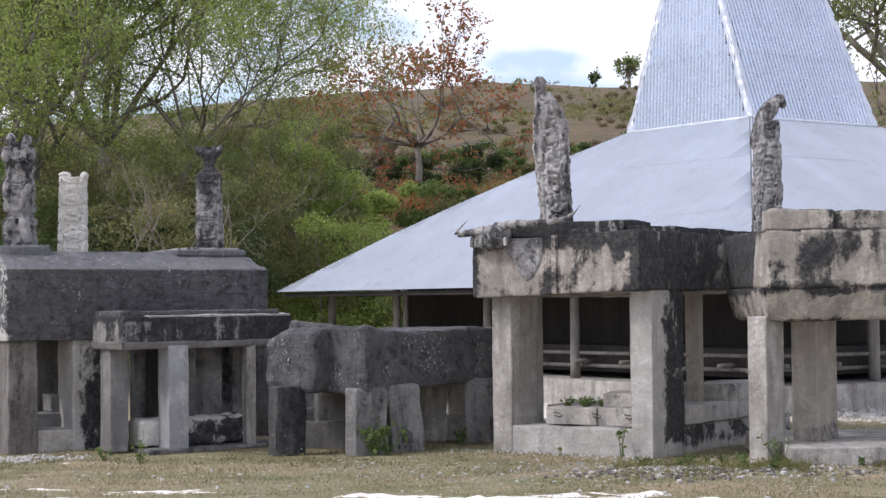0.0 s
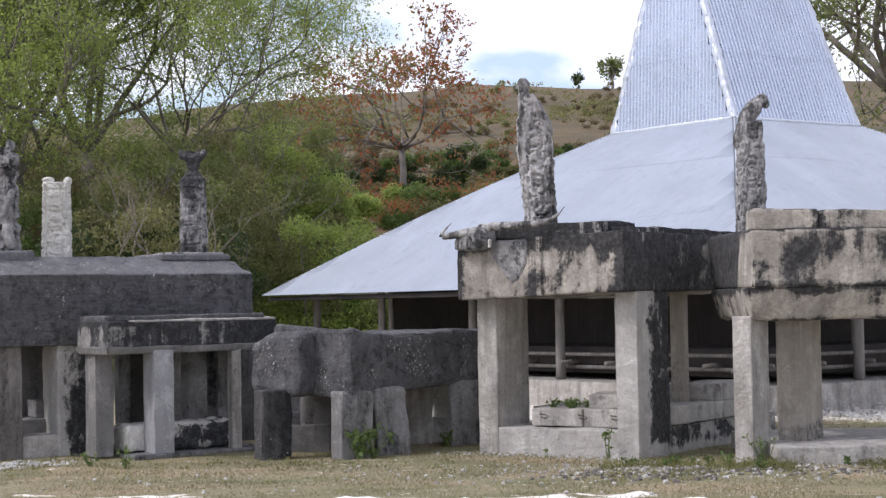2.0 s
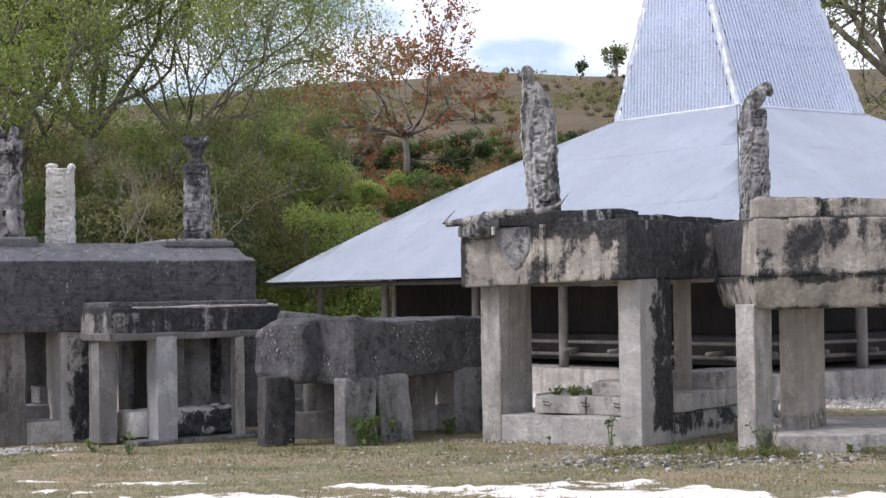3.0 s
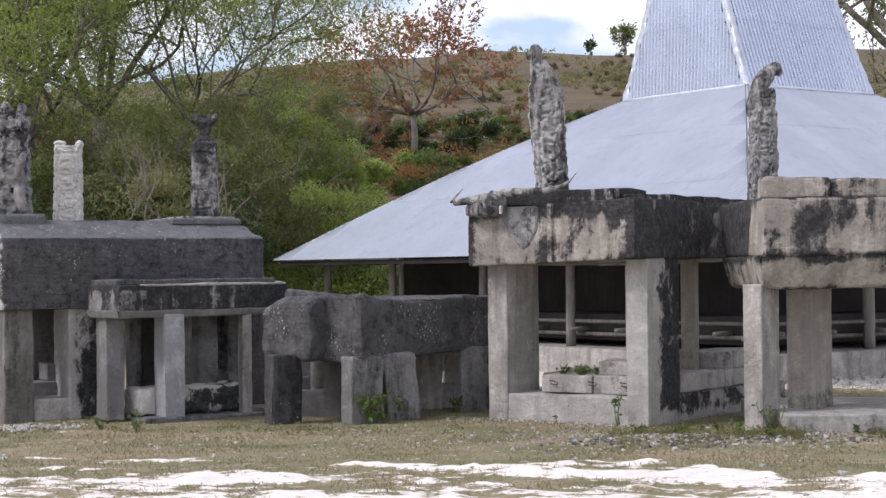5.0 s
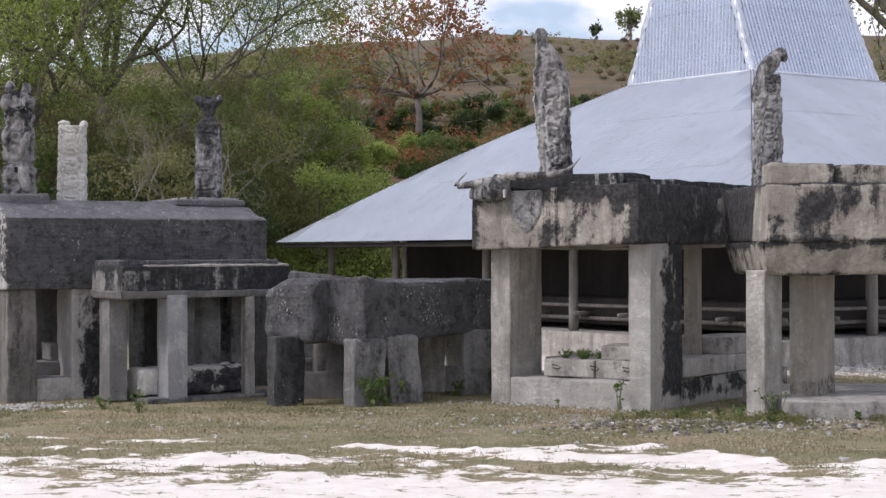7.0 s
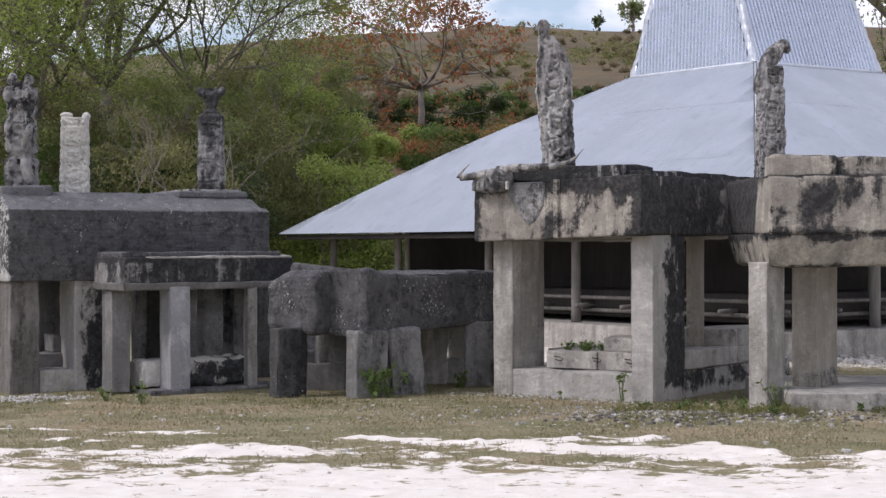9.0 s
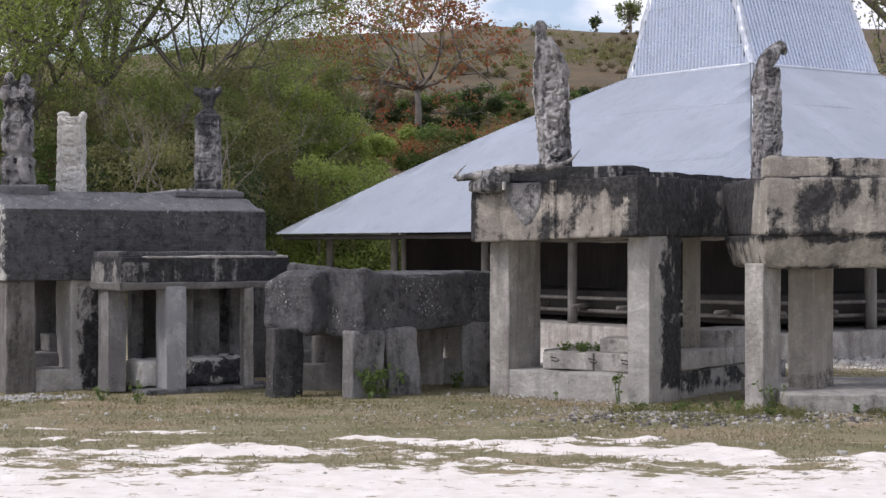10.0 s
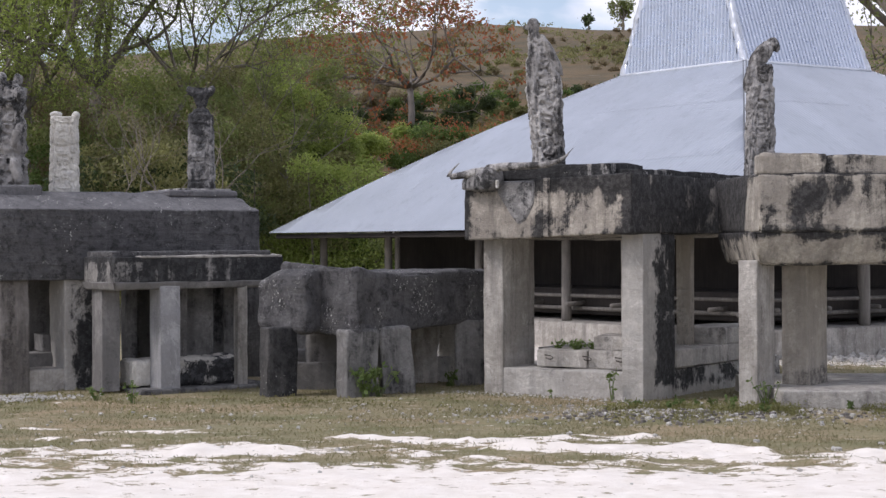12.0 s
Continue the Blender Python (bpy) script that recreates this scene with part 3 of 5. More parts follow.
# buffalo head: skull and muzzle, neck wedge in relief, ears, two long horns
bm = rough_block((-1.95, -0.44, 2.12), (-1.50, -0.20, 2.37), r=0.09, amp=0.03, step=0.03, seed=41)
for v in bm.verts:
    f = max(0.0, min(1.0, (-1.62 - v.co.x) / 0.33))
    v.co.z = 2.265 + (v.co.z - 2.245) * (1 - 0.45 * f) - 0.05 * f
    v.co.y = -0.32 + (v.co.y + 0.32) * (1 - 0.30 * f)
head_a = part("buffalo_head", bm, M_STATUE_DARK, tomb_a, "carved grey buffalo head", smooth=True)
bm = bmesh.new()
wedge = [(-1.64, 2.24), (-1.10, 2.24), (-1.10, 2.02), (-1.20, 1.82), (-1.29, 1.77), (-1.38, 1.86), (-1.52, 2.06)]
va = [bm.verts.new((x, -0.262, z)) for x, z in wedge]
vb = [bm.verts.new((x * 0.90 - 0.13, -0.292, z * 0.90 + 0.205)) for x, z in wedge]
bm.faces.new(vb)
for k in range(len(wedge)):
    bm.faces.new((va[k], va[(k + 1) % len(wedge)], vb[(k + 1) % len(wedge)], vb[k]))
bmesh.ops.recalc_face_normals(bm, faces=bm.faces[:])
bmesh.ops.bevel(bm, geom=bm.edges[:], offset=0.010, segments=2, affect="EDGES")
part("neck", bm, M_STATUE_DARK, head_a, "grey wedge-shaped neck relief")
for tip in ([(-1.62, -0.34, 2.35), (-1.76, -0.39, 2.335), (-1.92, -0.42, 2.305), (-2.03, -0.43, 2.295), (-2.07, -0.42, 2.305), (-2.05, -0.41, 2.35), (-1.96, -0.38, 2.44)],
            [(-1.64, -0.32, 2.37), (-1.40, -0.37, 2.385), (-1.10, -0.39, 2.385), (-0.90, -0.38, 2.39), (-0.78, -0.36, 2.42), (-0.69, -0.34, 2.47), (-0.62, -0.32, 2.55)]):
    mesh_object("horn", *tube_rings([Vector(q) for q in tip], [0.046, 0.044, 0.038, 0.032, 0.024, 0.014, 0.004], 12), M_STATUE, head_a, smooth=True)
part("ear", rough_block((-1.49, -0.42, 2.16), (-1.46, -0.38, 2.25), r=0.014, amp=0.008), M_STATUE_WHITE, head_a, "whitish ear")
# darker at the lower right, the foot and the head
statue(TA @ pose(-1.27, 0.26, 2.40, 0, 0, 35), [(0.0, -0.165, 0.18, 0.28), (0.12, -0.155, 0.175, 0.28), (0.45, -0.185, 0.165, 0.30), (0.80, -0.215, 0.155, 0.28), (1.08, -0.215, 0.125, 0.25), (1.17, -0.205, 0.06, 0.21), (1.30, -0.205, -0.03, 0.15), (1.42, -0.195, -0.085, 0.11), (1.50, -0.19, -0.095, 0.10)],
       M_STATUE, "tall weathered grey statue carved as a bird on a column", 3, 0.028, 0.060, 1.1,
       blobs=(((-0.145, 0, 1.50), (0.066, 0.06, 0.072), 0), ((-0.215, 0, 1.47), (0.045, 0.025, 0.022), 20), ((0.045, -0.03, 1.18), (0.05, 0.10, 0.25), -27)),
       grow=lambda p, n: 0.5 * smooth01(0.62, 0.40, p.z) * smooth01(-0.08, 0.04, p.x) + 0.5 * smooth01(0.2, 0.0, p.z) + 0.4 * smooth01(1.25, 1.45, p.z) - 0.12)
statue(TA @ pose(-0.07, 2.98, 2.335, 0, 0, 35), [(0.0, -0.165, 0.155, 0.27), (0.55, -0.16, 0.165, 0.27), (0.90, -0.155, 0.16, 0.25), (1.02, -0.14, 0.155, 0.24), (1.06, -0.11, 0.13, 0.22), (1.12, -0.10, 0.15, 0.22), (1.26, -0.09, 0.145, 0.20), (1.30, -0.03, 0.13, 0.16)],
       M_STATUE, "grey carved statue with a perched stone bird on top", 8, 0.022, 0.048, 0.9,
       grow=lambda p, n: 0.55 * smooth01(1.05, 1.2, p.z - 0.6 * p.x) + 0.45 * smooth01(0.5, 0.15, p.z) - 0.15,
       blobs=(((0.02, 0, 1.40), (0.10, 0.10, 0.215), 36), ((0.150, 0, 1.53), (0.075, 0.068, 0.080), 0), ((0.205, 0, 1.485), (0.03, 0.022, 0.05), 15), ((-0.115, 0, 1.16), (0.06, 0.10, 0.19), 14)))
loose = link("stone_block", rough_block((-0.73, 0.26, 0.478), (-0.12, 0.62, 0.635), r=0.02, amp=0.02, seed=33, chip=0.08), M_CONC)
loose.matrix_world = TA
tagged(loose, "pale loose stone block lying on the grave cover", "stone")
rear = link("stone_slab", rough_block((-0.62, 1.85, 0.478), (0.0, 2.95, 0.66), r=0.02, amp=0.015, seed=37, chip=0.08), M_CONC)
rear.matrix_world = TA
tagged(rear, "flat concrete slab stacked at the rear of the grave", "stone")

# ---- tomb with the boat-shaped slab ----
TB = pose(3.03, 16.25, 0, 0, 0, 2)
tomb_b = thing("stone_tomb", TB, "grey tomb with boat-shaped concrete slab on plank legs", "tomb", "megalithic tombs")
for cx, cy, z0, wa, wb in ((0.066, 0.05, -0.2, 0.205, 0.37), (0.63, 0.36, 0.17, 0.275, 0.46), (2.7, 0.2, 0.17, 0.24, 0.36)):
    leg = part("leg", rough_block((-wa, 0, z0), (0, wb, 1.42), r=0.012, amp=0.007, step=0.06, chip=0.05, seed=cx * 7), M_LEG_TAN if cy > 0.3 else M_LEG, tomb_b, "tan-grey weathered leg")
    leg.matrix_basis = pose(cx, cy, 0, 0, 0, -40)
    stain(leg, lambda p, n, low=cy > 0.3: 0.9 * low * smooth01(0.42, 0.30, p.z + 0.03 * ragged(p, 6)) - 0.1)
block("platform", (0.24, -0.25, -0.25), (3.4, 1.9, 0.185), M_CONC, tomb_b, "low pale concrete platform", r=0.015, amp=0.008, step=0.08, chip=0.08)
slab_b = part("slab", rough_block((0.04, -0.16, 1.69), (3.3, 1.85, 2.255), r=0.035, amp=0.018, step=0.05, seed=52, chip=0.12), M_CONC_PATCH_B, tomb_b, "thick pale slab with ragged black patches")
stain(slab_b, lambda p, n: 1.0 if n.z > 0.6 else -0.5 + 1.7 * smooth01(0.05, 0.75, p.y + 0.3 * (p.z - 1.9)) + 0.5 * smooth01(2.1, 2.22, p.z) if n.x < -0.5 else
      -0.12 + 0.9 * math.exp(-((p.x - 0.46) / 0.26) ** 2 - ((p.z - 1.98) / 0.19) ** 2) + 0.6 * math.exp(-((p.x - 0.95) / 0.35) ** 2 - ((p.z - 2.1) / 0.15) ** 2) + 0.6 * smooth01(1.78, 1.70, p.z))
for xa, xb, ya, zt in ((0.06, 0.70, -0.15, 2.445), (0.70, 1.9, -0.09, 2.43), (1.9, 3.2, -0.10, 2.41)):
    tier = block("parapet", (xa, ya, 2.24), (xb, ya + 0.34, zt), M_CONC_PATCH_B, tomb_b, "rough raised rim of the slab", r=0.03, amp=0.022, step=0.04, chip=0.14)
    stain(tier, lambda p, n: -0.25 + 0.9 * math.exp(-((p.x - 0.72) / 0.10) ** 2) + 0.45 * smooth01(0.7, 0.9, p.x))
under = block("slab_base", (0.0, -0.14, 1.375), (3.2, 1.75, 1.70), M_CONC_PATCH_B, tomb_b, "tapered underside of the slab", r=0.05, amp=0.018, step=0.04, taper=(0.05, 0.16), chip=0.15)
stain(under, lambda p, n: -0.25 + 0.9 * smooth01(1.58, 1.68, p.z + 0.05 * ragged(p, 2.2, 8)) + 0.7 * smooth01(0.1, -0.02, p.x) + 0.5 * smooth01(1.43, 1.38, p.z))

# ---- large black tomb ----
TE = pose(-4.68, 18.1, 0, 0, 0, 30)
tomb_e = thing("stone_tomb", TE, "massive black stone tomb with a roof-shaped slab on short legs", "tomb", "megalithic tombs")
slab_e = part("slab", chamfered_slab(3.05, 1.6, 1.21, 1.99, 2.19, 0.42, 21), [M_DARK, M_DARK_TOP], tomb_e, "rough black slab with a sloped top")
# faces that point up take the paler grey stone
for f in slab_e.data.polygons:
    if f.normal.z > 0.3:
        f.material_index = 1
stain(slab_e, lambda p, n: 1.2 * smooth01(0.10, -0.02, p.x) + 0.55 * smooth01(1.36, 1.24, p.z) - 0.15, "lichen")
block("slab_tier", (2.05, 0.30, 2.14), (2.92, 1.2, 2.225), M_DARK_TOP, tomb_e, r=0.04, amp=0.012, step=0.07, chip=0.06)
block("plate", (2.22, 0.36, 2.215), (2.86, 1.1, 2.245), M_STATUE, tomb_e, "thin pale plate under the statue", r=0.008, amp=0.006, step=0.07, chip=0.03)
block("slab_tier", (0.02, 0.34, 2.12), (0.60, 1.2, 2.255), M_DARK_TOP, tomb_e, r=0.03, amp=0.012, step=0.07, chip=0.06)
for lo, hi, mt in (((0.04, 0.06, -0.1), (0.36, 0.5, 1.25), M_LEG_BROWN), ((0.75, 0.06, -0.1), (1.14, 0.60, 1.25), M_LEG),
                   ((0.30, 1.05, -0.1), (0.98, 1.3, 1.25), M_LEG_MID), ((1.10, 1.25, -0.1), (1.45, 1.5, 1.25), M_LEG_DARK), ((1.9, 1.25, -0.1), (2.2, 1.5, 1.25), M_LEG_DARK),
                   ((2.5, 0.25, -0.1), (2.8, 0.6, 1.25), M_LEG_DARK)):
    leg = part("leg", rough_block(lo, hi, r=0.02, amp=0.015, step=0.035, chip=0.06, seed=lo[0] * 9), M_CONC_STAINED if lo[0] == 0.75 else mt, tomb_e)
    if lo[0] == 0.75:
        leg["label"] = "leg with a black front"
        # front turns black past a ragged upright edge, other sides stay paler
        stain(leg, lambda p, n: 1.3 * smooth01(0.76, 0.86, p.x + 0.03 * ragged(p, 5)) * (n.y < -0.4) - 0.35)
block("plinth", (0.12, 0.10, -0.1), (0.79, 0.5, 0.24), M_LEG, tomb_e, "pale low plinth", r=0.02, amp=0.012)
block("step", (0.36, 0.52, -0.1), (0.80, 0.95, 0.40), M_LEG_MID, tomb_e, r=0.02, amp=0.015)
block("step", (0.66, 0.56, 0.40), (0.80, 0.9, 0.60), M_LEG_MID, tomb_e, r=0.02, amp=0.015)
statue(TE @ pose(0.36, 0.72, 2.24, 0, 0, -30), [(0.0, -0.175, 0.17, 0.3), (0.30, -0.17, 0.17, 0.3), (0.36, -0.13, 0.135, 0.27), (0.42, -0.165, 0.165, 0.29), (0.74, -0.17, 0.16, 0.29), (0.80, -0.135, 0.13, 0.26), (0.88, -0.16, 0.16, 0.28), (1.10, -0.165, 0.155, 0.28), (1.14, -0.09, 0.10, 0.2), (1.18, -0.11, 0.11, 0.2)],
       M_STATUE_TOTEM, "dark grey carved totem statue of stacked figures", 13, 0.03, 0.045, 0.8,
       blobs=(((-0.10, 0, 1.21), (0.055, 0.06, 0.075), 10), ((0.085, 0, 1.20), (0.05, 0.06, 0.07), -10), ((-0.12, -0.10, 1.03), (0.06, 0.07, 0.10), 0), ((0.12, -0.10, 1.02), (0.055, 0.07, 0.10), 0),
              ((-0.09, -0.13, 0.20), (0.065, 0.06, 0.15), 15), ((0.09, -0.13, 0.18), (0.065, 0.06, 0.15), -15), ((0.10, -0.12, 0.58), (0.05, 0.06, 0.15), 20), ((-0.11, -0.11, 0.60), (0.05, 0.06, 0.14), -10)))
statue(TE @ pose(1.0, 0.8, 2.19, 0, 0, -28), [(0.0, -0.165, 0.155, 0.26), (0.5, -0.155, 0.155, 0.26), (0.80, -0.155, 0.15, 0.26), (0.86, -0.15, 0.15, 0.25)],
       M_STATUE_WHITE, "white limestone carved column statue", 17, 0.014, 0.034, 0.9, 0.016,
       blobs=(((-0.095, 0, 0.89), (0.07, 0.10, 0.035), 0), ((0.125, 0, 0.87), (0.045, 0.10, 0.055), 20)), square=0.35)
statue(TE @ pose(2.62, 0.72, 2.235, 0, 0, -30), [(0.0, -0.155, 0.165, 0.27), (0.88, -0.14, 0.15, 0.26), (0.92, -0.09, 0.10, 0.22), (0.98, -0.045, 0.06, 0.14), (1.06, -0.075, 0.085, 0.14), (1.15, -0.12, 0.125, 0.17), (1.21, -0.095, 0.10, 0.16)],
       M_STATUE_DARK, "dark carved statue with a winged figure on top", 23, 0.012, 0.022, 0.6, 0.014,
       blobs=(((-0.115, 0, 1.17), (0.045, 0.07, 0.065), -25), ((0.125, 0, 1.17), (0.04, 0.07, 0.07), 25)), square=0.38,
       grow=lambda p, n: 0.5 * smooth01(0.62, 0.72, p.z) + 0.4 * smooth01(0.14, 0.06, p.z) - 0.35 * math.exp(-((p.z - 0.42) / 0.2) ** 2))

# ---- table-shaped tomb ----
TC = pose(-3.366, 17.8, 0, 0, 0, 38)
tomb_c = thing("stone_tomb", TC, "table-shaped tomb with a black-edged slab on grey square legs", "tomb", "megalithic tombs")
slab_c = block("slab", (0, 0, 1.195), (2.09, 0.72, 1.465), M_DARK_EDGE, tomb_c, "thick black-edged slab", r=0.012, amp=0.010, step=0.05, chip=0.08)
# left end painted as lit: made paler by lowering the algae value
stain(slab_c, lambda p, n: -0.35 + 0.9 * smooth01(1.40, 1.46, p.z) if n.x < -0.5 or p.x < 0.34 + 0.03 * ragged(p, 6) else 0.15 - 0.6 * math.exp(-((p.x - 1.15) / 0.10) ** 2 - ((p.z - 1.33) / 0.05) ** 2))
block("slab_foot", (-0.03, -0.02, 1.115), (2.0, 0.74, 1.20), M_LEG_MID, tomb_c, "pale lower edge of the slab", r=0.02, amp=0.012, step=0.05, chip=0.06, taper=(0.03, 0.08))
block("slab_rim", (0.30, -0.008, 1.452), (2.07, 0.30, 1.477), M_LEG, tomb_c, "pale worn rim on the slab", r=0.01, amp=0.012, step=0.05, chip=0.10)
block("slab_tier", (0.02, 0.12, 1.46), (2.0, 0.70, 1.525), M_DARK, tomb_c, "thin black upper plate", r=0.015, amp=0.012, step=0.06, chip=0.08)
for x, y, wa, wb, turn, mt in ((-3.568, 18.1, 0.20, 0.33, 30, M_LEG_MID), (-2.945, 18.12, 0.235, 0.27, 35, M_LEG_PALE), (-2.19, 18.75, 0.11, 0.16, 25, M_LEG), (-2.87, 18.75, 0.12, 0.2, 20, M_LEG_MID), (-2.80, 19.0, 0.30, 0.15, 12, M_LEG_DARK),
                               (-2.40, 19.2, 0.17, 0.15, 12, M_LEG_DARK), (-3.42, 18.7, 0.13, 0.15, 30, M_LEG_DARK)):
    leg = part("leg", rough_block((0, 0, 0.0), (wa, wb, 1.13), r=0.010, amp=0.006, step=0.07, chip=0.04, seed=x * 5), mt, tomb_c)
    leg.matrix_basis = TC.inverted() @ pose(x, y, 0.02, 0, 0, turn)
block("base_slab", (0.30, -0.06, -0.2), (2.0, 0.75, 0.045), M_LEG_DARK, tomb_c, "low dark base slab", r=0.02, amp=0.012, chip=0.05)
stone_lying = link("stone_block", rough_block((0.34, 0.24, 0.05), (1.68, 0.60, 0.36), r=0.06, amp=0.03, step=0.04, seed=31, chip=0.05), M_STONE_LYING)
stone_lying.matrix_world = TC
# top paled for light as well as dust: algae drops where normals point up
stain(stone_lying, lambda p, n: 0.55 - 1.9 * smooth01(0.74, 0.60, p.x + 0.04 * ragged(p, 6)) - 0.85 * smooth01(0.3, 0.7, n.z))
tagged(stone_lying, "long rounded black stone block with a pale end", "stone")

for lo, hi, mt, words in (((-3.75, 20.3, -0.1), (-3.42, 20.5, 0.62), M_LEG_MID, "grey low wall stone behind the table tomb"), ((-2.62, 20.5, -0.1), (-1.95, 20.7, 1.18), M_LEG_DARK, "dark upright stone slab behind the table tomb"),
                          ((-1.95, 21.2, -0.1), (-1.5, 21.5, 0.92), M_LEG_DARK, "dark weathered kerb stone behind the table tomb")):
    standing = link("standing_stone", rough_block(lo, hi, r=0.05, amp=0.03, seed=lo[0], chip=0.08, step=0.08), mt)
    tagged(standing, words, "stone")

# ---- animal-shaped black sarcophagus ----
TD = pose(-0.816, 17.6, 0, 0, 0, 50)
tomb_d = thing("stone_tomb", TD, "low black animal-shaped stone sarcophagus on leaning stone legs", "tomb", "megalithic tombs")
bm = rough_block((0, 0, 0.675), (2.75, 1.15, 1.285), r=0.05, amp=0.022, step=0.05, seed=63, chip=0.06)
for v in bm.verts:
    v.co.z += 0.05 * smooth01(0.35, 1.0, v.co.y) * smooth01(0.9, 0.1, v.co.x) + 0.03 * smooth01(0.25, 0.0, v.co.x) * smooth01(0.9, 1.2, v.co.z) - 0.02 * sin(v.co.x * 2.6)
    if v.co.z > 1.1:
        v.co.z += 0.045 * smooth01(0.9, 0.2, v.co.x)
    if v.co.z < 0.9:
        v.co.z -= 0.05 * smooth01(0.6, 0.2, v.co.x)
body_d = part("body", bm, M_DARK_ANIMAL, tomb_d, "black trough body")
bm = rough_block((-0.24, 0.52, 0.655), (0.42, 1.27, 1.335), r=0.07, amp=0.028, step=0.045, seed=66, chip=0.05)
for v in bm.verts:
    v.co.z -= 0.10 * smooth01(0.95, 1.25, v.co.y) * smooth01(0.9, 1.3, v.co.z) + 0.05 * smooth01(-0.1, -0.24, v.co.x) * smooth01(1.0, 1.35, v.co.z)
    v.co.y -= 0.08 * smooth01(0.8, 0.66, v.co.z) * smooth01(0.9, 1.25, v.co.y)
part("head", bm, [M_DARK_ANIMAL], tomb_d, "rounded head end")
for x, y, wa, wb, zt, turn, le, mt in ((-1.764, 17.72, 0.35, 0.22, 0.72, 30, (0.0, 0.0), M_BLACK_LEG), (-0.931, 17.55, 0.39, 0.26, 0.70, 30, (0.0, 0.0), M_LEG_DARK), (-0.545, 17.9, 0.37, 0.18, 0.72, 20, (-0.07, 0.0), M_LEG_DARK),
                                       (0.235, 18.9, 0.50, 0.08, 0.74, 30, (0, 0), M_LEG_DARK), (-1.43, 18.75, 0.34, 0.18, 0.72, 12, (0.02, 0), M_LEG_MID), (-0.27, 19.3, 0.30, 0.18, 0.74, 15, (0.03, 0), M_LEG)):
    leg = part("leg", rough_block((0, 0, -0.1), (wa, wb, zt), r=0.03, amp=0.020, step=0.05, chip=0.06, lean=le, seed=x * 3 + y), mt, tomb_d, "rough leaning stone leg")
    leg.matrix_basis = TD.inverted() @ pose(x, y, 0, 0, 0, turn)
    # left sides come out paler than the other sides
    stain(leg, lambda p, n: -1.0 if n.x < -0.5 else 0.0)
wall_low = block("low_wall", (0, 0, -0.1), (0.46, 0.2, 0.30), M_LEG_MID, tomb_d, "low grey kerb under the body", r=0.03, amp=0.02)
wall_low.matrix_basis = TD.inverted() @ pose(-1.55, 18.55, 0, 0, 0, 8)
for lo, hi, words, mt in (((-0.16, 19.55, -0.1), (0.20, 19.8, 0.29), "pale rounded kerb stone behind the sarcophagus", M_RUBBLE), ((0.02, 20.0, -0.1), (0.24, 20.2, 0.66), "pale broken upright stone behind the sarcophagus", M_RUBBLE), ((-1.9, 20.0, -0.1), (-0.4, 20.3, 0.36), "grey low kerb stone behind the sarcophagus", M_LEG_MID)):
    low = link("stone_block", rough_block(lo, hi, r=0.05, amp=0.03, seed=61, chip=0.08), mt)
    tagged(low, words, "stone")

# ---- house with a tower roof ----
TH = pose(5.50, 30.13, 0, 0, 0, 34.9)
house = thing("traditional_house", TH, "peaked traditional house with corrugated zinc roof and open dark veranda", "house")
EAVE, HALF, THALF, TZ = 1.80, 6.18, 1.53, 4.60


def sheet(x0, x1, f0, f1, foot, head, amp, lift):
    """One corrugated sheet of a roof side, seen from outside. foot, head: (half width, height) of the whole side; f0 to f1: its share of the slope."""
    pitch = 0.078 if foot[0] > 3 else 0.076
    cols = max(8, int((x1 - x0) / pitch * 8))
    verts, faces = [], []
    run, rise = foot[0] - head[0], head[1] - foot[1]
    nl = sqrt(run * run + rise * rise)
    ny, nz = -rise / nl, run / nl
    for i in range(cols + 1):
        x = x0 + (x1 - x0) * i / cols
        lim = min(1.0, max(0.0, (foot[0] - abs(x)) / (foot[0] - head[0])))
        for j in range(4):
            f = min(f0 + (f1 - f0) * j / 3, lim)
            w = amp * sin(2 * pi * x / pitch) + lift + 0.0018 * (1 - j / 3)
            belly = 0.10 * sin(pi * f) * (1 if foot[0] > 3 else 0)
            verts.append((x, -(foot[0] - run * f) + ny * (w + belly), foot[1] + rise * f + nz * (w + belly)))
    for i in range(cols):
        for j in range(3):
            a = i * 4 + j
            faces.append((a, a + 4, a + 5, a + 1))
    return verts, faces


# the tower narrows to a short ridge along the house's x axis: four corners at the foot, four at the head
TOP_Z = 8.72
FOOT = [(-THALF, -THALF), (THALF, -THALF), (THALF, THALF), (-THALF, THALF)]
HEAD = [(-1.36, -0.07), (0.97, -0.07), (0.97, 0.07), (-1.36, 0.07)]


